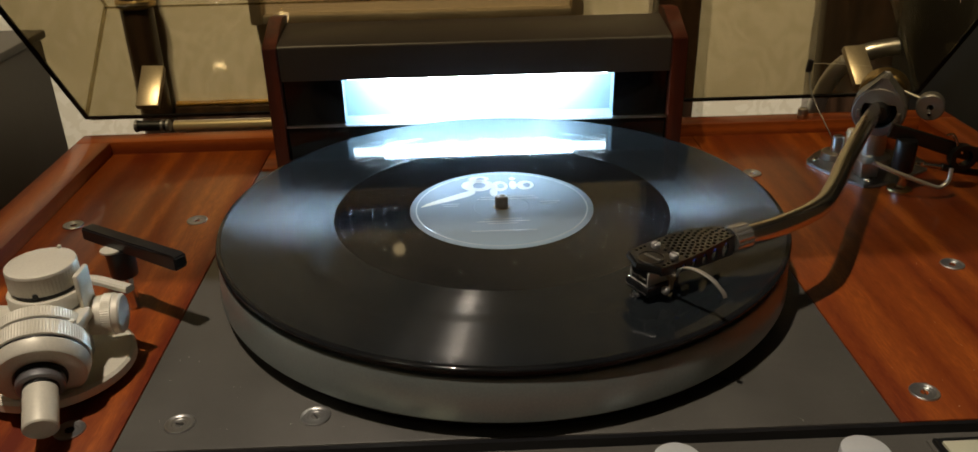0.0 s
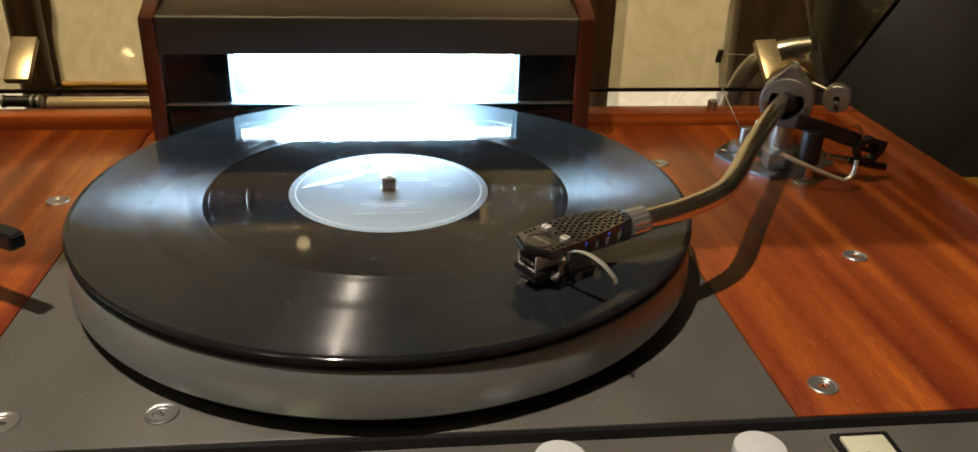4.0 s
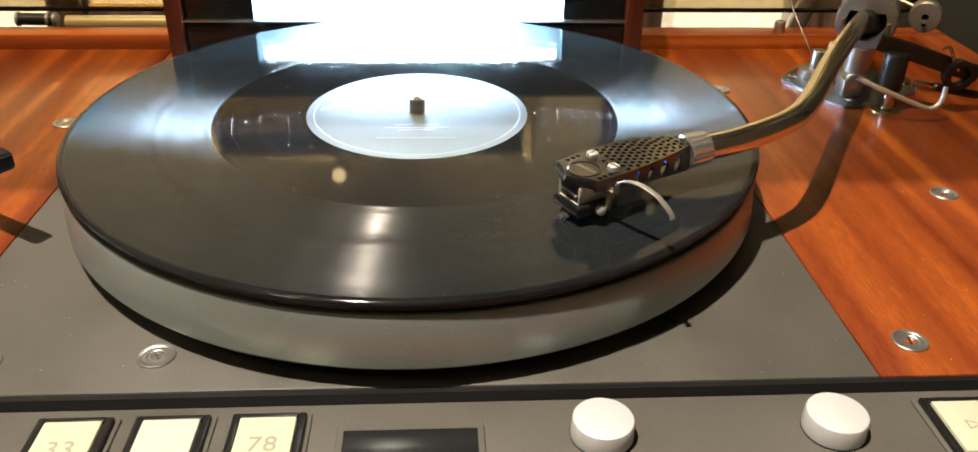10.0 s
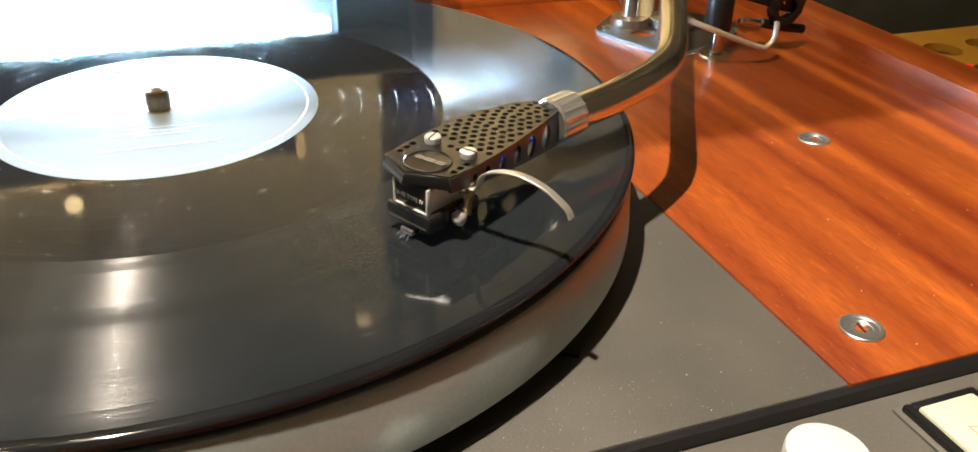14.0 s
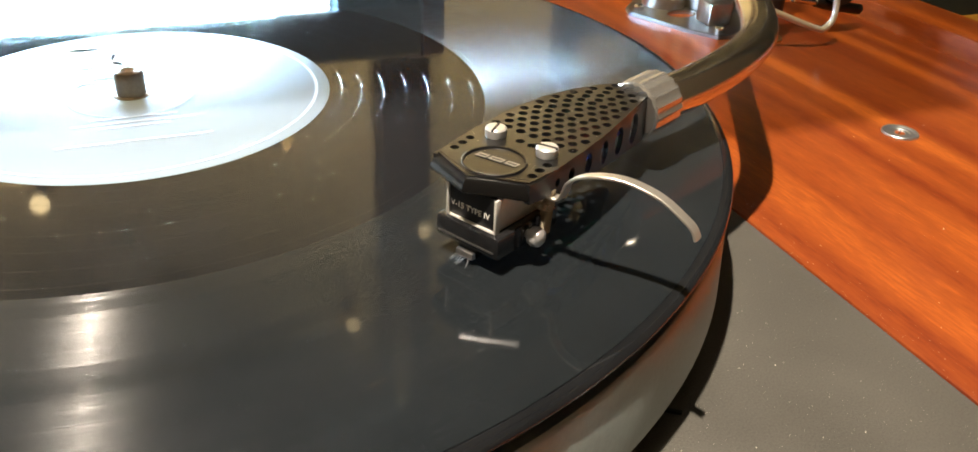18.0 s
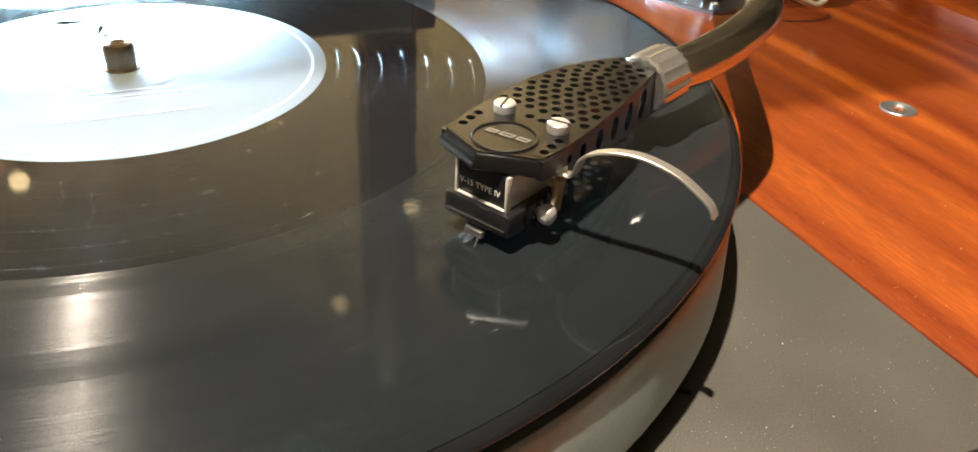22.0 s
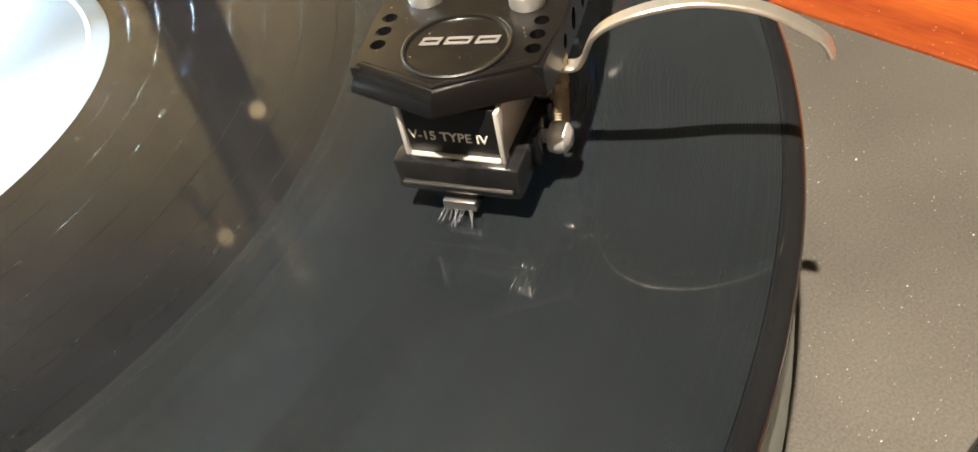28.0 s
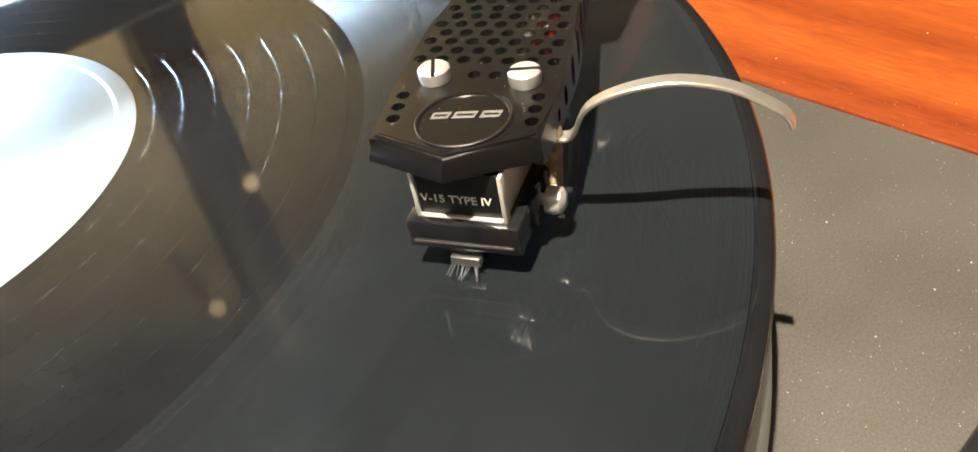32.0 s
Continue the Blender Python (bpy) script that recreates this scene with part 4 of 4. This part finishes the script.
for v0, v1, z0, z1 in ((-0.0056, -0.0050, 0.0405, 0.0478), (0.0056, 0.0062, 0.0405, 0.0478), (-0.0050, 0.0056, 0.0405, 0.0414)):
    part("name_frame", hbox(-0.0137, -0.0123, v0, v1, z0, z1, 0.0002), "silver", cart, "bright frame of the name plate")
part("name_plate", hbox(-0.0133, -0.0123, -0.0050, 0.0056, 0.0414, 0.0478, 0.0001), "black", cart)
words("lettering", "V-15 TYPE IV", 0.00165, "plate_ink", cart, HS @ Matrix.Translation((-0.01335, 0.0001, 0.0438)) @ pose(0, 0, 0, 90, 0, -90), 1.0, "silver lettering on the name plate")
part("knob", lathe([(0, 0), (0.0008, 0), (0.0008, 0.0012), (0.0017, 0.0013), (0.0019, 0.0022), (0.0017, 0.0032), (0.0010, 0.0037), (0, 0.0038)], 24, HS @ Matrix.Translation((-0.0064, -0.0076, 0.0392)) @ pose(0, 0, 0, 90, 0, 0)), "bright", cart, "small round chrome side knob")
for x in (-0.0090, -0.0035):
    part("side_clip", hbox(x - 0.0008, x + 0.0008, 0.0076, 0.0086, 0.0375, 0.0420), "gloss_black", cart)
part("stylus_guard", hbox(-0.0142, -0.0085, -0.0022, 0.0024, 0.0346, 0.0368, 0.0004), "gloss_black", cart)
part("stylus_shank", rod(hs(-0.0140, 0.0, 0.0350), hs(-0.0060, 0.0, 0.0364), 0.0004), "chrome", cart)
part("stylus_tip", lathe([(0, -0.0012), (0.0003, -0.0002), (0.0003, 0.0004), (0, 0.0004)], 10, HS @ Matrix.Translation((-0.0137, 0, TOP + 0.0012))), "chrome", cart)
part("shoe", hbox(-0.0150, -0.0132, -0.0019, 0.0021, 0.0345, 0.0358, 0.0002), "steel", cart)
random.seed(4)
for k in range(9):
    v = -0.0016 + 0.0004 * k
    part("bristle", rod(hs(-0.0150, v, 0.0349), hs(-0.0160 - random.random() * 0.0012, v + random.uniform(-0.0008, 0.0008), TOP + 0.0006), 0.00005, steps=5), "gunmetal", cart)

# lint and dust on the shell's top
random.seed(21)
bm = bmesh.new()
for k in range(190):
    x = random.uniform(-0.0105, 0.030)
    v = random.uniform(edge_at(left, max(x, -0.0119)) + 0.0006, edge_at(right, max(x, -0.0099)) - 0.0006)
    s, a = random.uniform(0.00003, 0.0001), random.uniform(0, 6.28)
    bm.faces.new([bm.verts.new(hs(x + s * math.cos(a + 2.1 * j), v + s * math.sin(a + 2.1 * j), ZT + 0.0002 + 0.00008 * (j == 0))) for j in range(3)])
lint = part("dust", bm, "dust", shell, "pale specks of dust")
tagged(lint, "pale specks of dust", kind="stuff")

# ---- second tonearm ----
arm2 = thing("tonearm", "grey satin metal tonearm bearing with knurled weight", "tonearm")
BX, BY = -0.2070, -0.0960
part("base", lathe([(0, 0.0045), (0.0330, 0.0045), (0.0340, 0.0053), (0.0340, 0.0090), (0.0328, 0.0102), (0, 0.0102)], 56, Matrix.Translation((BX, BY, 0))), "arm_grey", arm2, "round grey metal base")
part("foot", lathe([(0, 0.0), (0.0240, 0.0), (0.0240, 0.0044), (0, 0.0044)], 40, Matrix.Translation((BX, BY, 0))), "black", arm2)
part("pillar", lathe([(0, 0.0103), (0.0165, 0.010), (0.0165, 0.019), (0.0130, 0.021), (0.0130, 0.036), (0, 0.036)], 40, Matrix.Translation((BX, BY, 0))), "arm_grey", arm2)
CX, CY = -0.2035, -0.0935
part("dial_ring", lathe([(0, 0.0390), (0.0158, 0.0390), (0.0163, 0.0395), (0.0163, 0.0448), (0.0158, 0.0456), (0.0150, 0.0458), (0, 0.0458)], 56, Matrix.Translation((CX, CY, 0))), "arm_grey", arm2)
cap = part("dial_cap", knurl(0.0146, 0.0476, 0.0566, 60, 0.00022, Matrix.Translation((CX, CY, 0))), "arm_grey", arm2, "round satin cap with a fine knurled edge")
part("cap_face", lathe([(0.0146, 0.0562), (0.0143, 0.0573), (0.0134, 0.0577), (0, 0.0577)], 56, Matrix.Translation((CX, CY, 0))), "arm_grey", cap)
part("shadow_gap", lathe([(0, 0.0459), (0.0136, 0.0459), (0.0136, 0.0475), (0, 0.0475)], 40, Matrix.Translation((CX, CY, 0))), "black", arm2)
part("bracket", box(CX + 0.0152, CX + 0.0174, CY - 0.0070, CY + 0.0050, 0.0360, 0.0535, 0.0006), "arm_grey", arm2, "upright plate beside the dial")
part("pin", rod((CX + 0.003, CY + 0.0128, 0.0574), (CX + 0.003, CY + 0.0128, 0.0592), 0.0009), "arm_grey", cap)
part("set_hole", rod((CX + 0.002, CY - 0.0140, 0.0485), (CX + 0.002, CY - 0.0149, 0.0485), 0.0013), "black", cap)
part("scale_arc", sweep([(CX - 0.005, CY + 0.022, 0.036), (CX + 0.010, CY + 0.0215, 0.036), (CX + 0.022, CY + 0.016, 0.036), (CX + 0.030, CY + 0.012, 0.036)], 0, flat=(0.005, 0.0035), per=5), "arm_grey", arm2)
part("yoke", box(-0.2400, -0.1840, -0.1130, -0.0985, 0.0325, 0.0380, 0.0012), "arm_grey", arm2, "flat horizontal yoke plate")
part("blade", box(-0.2400, -0.1850, -0.1142, -0.1118, 0.0381, 0.0398, 0.0004), "arm_grey", arm2)
part("cross_shaft", rod((-0.2420, -0.0930, 0.0290), (-0.1905, -0.0915, 0.0290), 0.0062), "arm_grey", arm2)
kn = part("side_knob", rod((-0.1935, -0.0925, 0.0290), (-0.1745, -0.0905, 0.0288), 0.0086, 0.0090, 40, 0.0008), "arm_grey", arm2, "round side knob with a knurled band")
part("knurled_band", knurl(0.0095, 0, 0.0048, 56, 0.0002, look((-0.1825, -0.0913, 0.0289), (-0.1700, -0.0900, 0.0288)) @ pose(0, 0, 0, 180, 0, 0)), "arm_grey", kn)
# weight stack facing forward and down
WD = look((-0.2010, -0.1160, 0.0270), (-0.1900, -0.1500, 0.0130)) @ pose(0, 0, 0, 180, 0, 0)
part("rear_ring", knurl(0.0190, -0.0095, -0.0035, 100, 0.0002, WD), "arm_grey", arm2, "knurled rear ring")
part("ring_gap", lathe([(0, -0.0034), (0.0182, -0.0034), (0.0182, -0.0022), (0, -0.0022)], 48, WD), "black", arm2)
part("weight", knurl(0.0197, -0.0021, 0.0062, 100, 0.00022, WD), "arm_grey", arm2, "knurled satin counterweight ring")
part("face_gap", lathe([(0, 0.0063), (0.0188, 0.0063), (0.0188, 0.0074), (0, 0.0074)], 48, WD), "black", arm2)
part("weight_face", lathe([(0, 0.0075), (0.0190, 0.0075), (0.0194, 0.0080), (0.0182, 0.0128), (0.0174, 0.0136), (0, 0.0138)], 56, WD), "arm_grey", arm2)
part("collar_gap", lathe([(0, 0.0138), (0.0104, 0.0138), (0.0104, 0.0150), (0, 0.0150)], 40, WD), "black", arm2)
part("shaft_collar", lathe([(0, 0.0150), (0.0092, 0.0150), (0.0095, 0.0156), (0.0095, 0.0190), (0.0088, 0.0195), (0, 0.0195)], 40, WD), "gunmetal", arm2, "dark grey notched collar")
part("shaft_gap", lathe([(0, 0.0195), (0.0072, 0.0195), (0.0072, 0.0204), (0, 0.0204)], 32, WD), "black", arm2)
part("shaft", lathe([(0, 0.0204), (0.0066, 0.0204), (0.0068, 0.0209), (0.0068, 0.0385), (0.0063, 0.0392), (0, 0.0393)], 40, WD), "arm_grey", arm2)
part("collar_slot", box(-0.001, 0.001, 0.0070, 0.0102, 0.0155, 0.0192), "black", arm2, "", WD)

# cueing lever beside the second arm
lever = thing("cueing_lever", "black cueing lever on a steel post beside the tonearm", "lever")
bm = plate([(-0.0040, -0.0034), (0.0640, -0.0042), (0.0655, -0.003), (0.0655, 0.0030), (0.0635, 0.0040), (-0.0040, 0.0034)], (), -0.0036, 0.0036, bend=lambda a, b, c_: Vector((a, c_, b)))
bmesh.ops.bevel(bm, geom=bm.edges[:], offset=0.0007, segments=2, affect="EDGES")
part("handle", bm, "black", lever, "long black handle", Matrix.Translation((-0.2110, -0.0250, 0.0378)) @ pose(0, 0, 0, 0, 0, -32.8))
part("sleeve", lathe([(0, 0.0190), (0.0062, 0.0190), (0.0066, 0.0197), (0.0071, 0.0342), (0, 0.0342)], 28, Matrix.Translation((-0.1945, -0.0365, 0))), "black", lever)
part("post", rod((-0.1945, -0.0365, 0.0), (-0.1945, -0.0365, 0.0192), 0.0040), "chrome", lever)
part("index_plate", lathe([(0, 0.0343), (0.0052, 0.0343), (0.0052, 0.0352), (0, 0.0352)], 24, Matrix.Translation((-0.1975, -0.0392, 0))), "arm_grey", lever)

# ---- thread weight clip, post ----
clip = thing("thread_clip", "small black clip on a thin wire stem", "clip")
part("stem", sweep([(0.2523, 0.1500, 0.001), (0.2470, 0.1600, 0.014), (0.2400, 0.1780, 0.0330), (0.2380, 0.1860, 0.0490)], 0.0004, 8), "gunmetal", clip)
part("body", box(-0.0019, 0.0019, -0.0016, 0.0016, 0.0, 0.0095, 0.0006), "black", clip, "", pose(0.2378, 0.1875, 0.0485, 0, 8, 0))
part("thread", sweep([(0.2385, 0.1872, 0.0550), (0.2600, 0.1860, 0.0545), (0.2850, 0.1860, 0.0520)], 0.0001, 5), "cream", clip)
stud = thing("stud", "small ribbed metal stud on the plinth rim", "stud")
part("body", lathe([(0, 0.0095), (0.0036, 0.0095), (0.0038, 0.0101), (0.0038, 0.0128), (0.0035, 0.0130), (0.0038, 0.0133), (0.0038, 0.0164), (0.0032, 0.0174), (0, 0.0175)], 24, Matrix.Translation((0.2420, 0.1960, 0))), "steel", stud)

# ---- dust cover, open ----
cover = thing("dust_cover", "open smoked acrylic dust cover with brass hinges", "cover")
LX0, LX1 = -0.3265, 0.3610
LM = pose(0, 0.2520, 0.0085, -50, 0, 0)          # closed frame turned open; local -y to the front, z up
D, HF, TH = 0.520, 0.110, 0.004
part("top_sheet", box(LX0, LX1, -D, 0.0, HF, HF + TH, 0.0008), "acrylic", cover, "smoked acrylic sheet", LM)
part("back_flange", box(LX0, LX1, -TH, 0.0, 0.0, HF - 0.0003), "acrylic", cover, "", LM)
part("front_flange", box(LX0, LX1, -D, -D + TH, 0.0, HF - 0.0003), "acrylic", cover, "", LM)
for x in (LX0, LX1 - TH):
    part("side_flange", box(x, x + TH, -D + TH + 0.0003, -TH - 0.0003, 0.0, HF - 0.0003), "acrylic", cover, "", LM)
    part("edge_strip", box(x, x + TH, -D + 0.001, -0.001, -0.0016, -0.0003), "gloss_black", cover, "dark cut edge of the acrylic", LM)
part("edge_strip", box(LX0 + TH, LX1 - TH, -TH, 0.0, -0.0016, -0.0003), "gloss_black", cover, "dark cut edge of the acrylic", LM)
# each hinge leans outward a little
for hx, lean in ((-0.2750, 1), (0.3145, -3)):
    h = part("hinge", box(-0.0092, 0.0092, -TH - 0.0065, -TH - 0.0004, 0.0040, 0.0430, 0.0010), "bronze", cover, "flat brass hinge block", Matrix.Translation((hx, 0, 0)) @ LM @ pose(0, 0, 0, 0, lean, 0))
    part("knuckle", rod((-0.0040, -0.0105, -0.0150), (0.0210, -0.0105, -0.0150), 0.0042), "black", h)
    for x in (-0.0045, 0.0160, 0.0205):
        part("collar", rod((x - 0.0012, -0.0105, -0.0150), (x + 0.0012, -0.0105, -0.0150), 0.0050), "gunmetal", h)
pipe = thing("rail", "horizontal brushed metal rail behind the plinth", "rail")
part("bar", rod((-0.2600, 0.2620, -0.0038), (0.1300, 0.2620, -0.0038), 0.0050), "silver", pipe)
for x in (-0.1400, 0.1200):
    part("bracket", box(x - 0.004, x + 0.004, 0.2083, 0.2620, -0.0300, -0.0080, 0.001), "steel", pipe)

# ---- things round the turntable ----
spk = thing("loudspeaker", "grey-brown painted cabinet standing beside the turntable", "cabinet")
part("body", box(-0.760, -0.393, -0.150, 0.350, -0.110, 0.052, 0.003), "cabinet", spk)
part("top_board", box(-0.763, -0.390, -0.153, 0.353, 0.0523, 0.0600, 0.002), "cabinet", spk)
cab = thing("cabinet", "dark green-grey cabinet standing beside the turntable", "cabinet")
part("body", box(0.445, 0.880, 0.060, 0.470, -0.090, 0.42, 0.006), "cabinet_dark", cab)
part("plinth_board", box(0.455, 0.872, 0.070, 0.462, -0.110, -0.0905, 0.001), "black", cab)
chest = thing("slotted_box", "yellow-brown wooden box with round holes and a red lamp", "box")
part("body", box(0.3620, 0.4440, -0.2400, 0.0820, -0.110, -0.0045, 0.001), "dark_wood", chest)
part("lid", plate([(0.3610, -0.2410), (0.4445, -0.2410), (0.4445, 0.0830), (0.3610, 0.0830)], [circle(0.3908, 0.0549 - 0.034 * k, 0.0098, 24) for k in range(4)] + [circle(0.4200, 0.0549 - 0.034 * k, 0.0098, 24) for k in range(4)], -0.0044, -0.0004), "yellow", chest, "yellow-brown top board with round holes")
part("pilot_lamp", lathe([(0, 0.0018), (0.0022, 0.0014), (0.0030, 0.0), (0.0030, -0.0004), (0, -0.0004)], 20, Matrix.Translation((0.3795, 0.0270, 0))), "red", chest, "small red pilot lamp")
frame_ = thing("picture_frame", "dark brown framed picture leaning on the wall", "picture")
FM = pose(0.475, 0.470, -0.110, -6, 0, 0)
part("canvas", box(-0.085, 0.105, -0.004, 0.0, 0.02, 0.42), "dark_wood", frame_, "", FM)
for x0, x1, z0, z1 in ((-0.110, -0.085, 0.0, 0.45), (0.105, 0.130, 0.0, 0.45), (-0.085, 0.105, 0.0, 0.022), (-0.085, 0.105, 0.425, 0.45)):
    part("moulding", box(x0, x1, -0.018, 0.002, z0, z1, 0.003), "dark_wood", frame_, "", FM)
hoop = thing("chrome_hoop", "curved chrome tube behind the tonearm", "tube")
part("tube", sweep([(0.350, 0.415, -0.110), (0.3440, 0.410, -0.060), (0.3560, 0.405, -0.018), (0.3790, 0.400, 0.003), (0.4120, 0.398, 0.010)], 0.0088, 18), "steel", hoop)
post = thing("lamp_stand", "dark wooden lamp stand with a brass ring by the wall", "lamp stand")
part("stem", lathe([(0, -0.110), (0.030, -0.110), (0.030, -0.100), (0.0160, -0.092), (0.0165, 0.05), (0.0180, 0.25), (0, 0.25)], 28, Matrix.Translation((-0.352, 0.478, 0))), "dark_wood", post)
part("ring", lathe([(0.0165, 0.052), (0.0200, 0.054), (0.0200, 0.060), (0.0168, 0.062)], 28, Matrix.Translation((-0.352, 0.478, 0))), "brass", post)

# ---- ceiling lamps ----
# the two wall lamps get cans as well, though both are added
for LAMP, use in ((KEY, "over the turntable"), (WASH[0][0], "added unseen to brighten the wall"), (WASH[1][0], "added unseen to brighten the wall")):
    spot = thing("ceiling_lamp", "small warm ceiling spotlight " + use, "lamp", "ceiling spotlights")
    part("can", lathe([(0.034, 0.012), (0.040, 0.012), (0.040, 0.120), (0.0, 0.120), (0.0, 0.112), (0.034, 0.112)], 32, Matrix.Translation(LAMP)), "gunmetal", spot)
    part("stem", rod((LAMP[0], LAMP[1], LAMP[2] + 0.118), (LAMP[0], LAMP[1], 1.7495), 0.008), "gunmetal", spot)
chand = thing("chandelier", "chandelier with small warm candle bulbs", "lamp")
CH = Vector((-0.42, 0.12, 1.30))
part("stem", rod(CH + Vector((0, 0, -0.05)), (CH.x, CH.y, 1.7495), 0.010), "brass", chand)
BULB = [(0, -0.018), (0.008, -0.014), (0.013, 0.0), (0.011, 0.016), (0.004, 0.038), (0, 0.044)]
for k in range(5):
    a = 2 * math.pi * k / 5 + 0.3
    q = CH + Vector((0.16 * math.cos(a), 0.16 * math.sin(a), 0.0))
    br = part("branch", sweep([CH + Vector((0, 0, -0.04)), CH.lerp(q, 0.5) + Vector((0, 0, -0.07)), q + Vector((0, 0, -0.02))], 0.006, 10), "brass", chand)
    part("bulb", lathe(BULB, 16, Matrix.Translation(q)), "bulb", br, "glowing candle bulb")
# unseen light, added as warm fill on the wall and cartridge
fill_light = thing("fill_ceiling_light", "unseen round ceiling light added as warm fill", "lamp")
part("rim", lathe([(0.150, 1.70), (0.165, 1.70), (0.165, 1.7495), (0.150, 1.7495)], 40, Matrix.Translation((-1.10, -1.00, 0)), closed=True), "gunmetal", fill_light)
part("diffuser", lathe([(0, 1.690), (0.10, 1.694), (0.148, 1.706), (0.149, 1.745)], 40, Matrix.Translation((-1.10, -1.00, 0))), "fill_glow", fill_light, "glowing diffuser of the added fill light")
for x, z, glow in ((-0.10, 0.300, "bulb_wall"), (0.228, 0.385, "bulb_dim"), (0.152, 0.485, "bulb_dim")):
    sconce = thing("wall_light", "small round wall light with a glowing warm globe", "lamp", "wall lights", Matrix.Translation((x, 0.470, z)))
    part("back_plate", lathe([(0, 0), (0.010, 0), (0.012, 0.001), (0.012, 0.003), (0, 0.003)], 24, Matrix.Translation((0, 0.0295, 0)) @ pose(0, 0, 0, 90, 0, 0)), "brass", sconce)
    part("holder", rod((0, 0.0264, 0), (0, 0.0068, 0), 0.004), "brass", sconce)
    part("bulb", lathe([(0, -0.0075)] + [(0.0075 * math.cos(a), 0.0075 * math.sin(a)) for a in (-1.1, -0.7, -0.3, 0.1, 0.5, 0.9, 1.25)] + [(0, 0.0075)], 20), glow, sconce, "glowing warm glass globe")
pic = thing("wall_picture", "framed picture with a pale brown mount on the wall", "picture")
part("mount", box(-0.225, 0.098, 0.490, 0.4995, 0.040, 0.275), "mount", pic)
for x0, x1, z0, z1 in ((-0.238, -0.225, 0.030, 0.285), (0.098, 0.111, 0.030, 0.285), (-0.225, 0.098, 0.030, 0.040), (-0.225, 0.098, 0.275, 0.285)):
    part("moulding", box(x0, x1, 0.478, 0.4995, z0, z1, 0.002), "bronze", pic)
trim_ = thing("door_post", "dark wooden post standing against the wall", "post")
part("post", box(0.188, 0.234, 0.470, 0.4995, -0.750, 1.2, 0.003), "dark_wood", trim_)

# ---- dust and painted glints on the deck ----
random.seed(11)
bm = bmesh.new()
for k in range(2600):
    # the fine ones are painted glints of the deck's metallic flake
    fine = k > 280
    x, y = (random.uniform(0.02, 0.165), random.uniform(-0.150, -0.03)) if fine else (random.uniform(-0.16, 0.30), random.uniform(-0.150, -0.02))
    if math.hypot(x, y) < 0.154:
        continue
    size = random.uniform(0.00003, 0.00008) if fine else random.uniform(0.00008, 0.00024) * (1.8 if random.random() < 0.06 else 1)
    a = random.uniform(0, 6.28)
    bm.faces.new([bm.verts.new((x + size * math.cos(a + j * 2.1) * random.uniform(0.6, 1.3), y + size * math.sin(a + j * 2.1), 0.0004 if j else 0.0006)) for j in range(3)])
tagged(link_mesh("dust", bm, "dust"), "pale specks of dust and painted glints on the deck", "dust", kind="stuff")
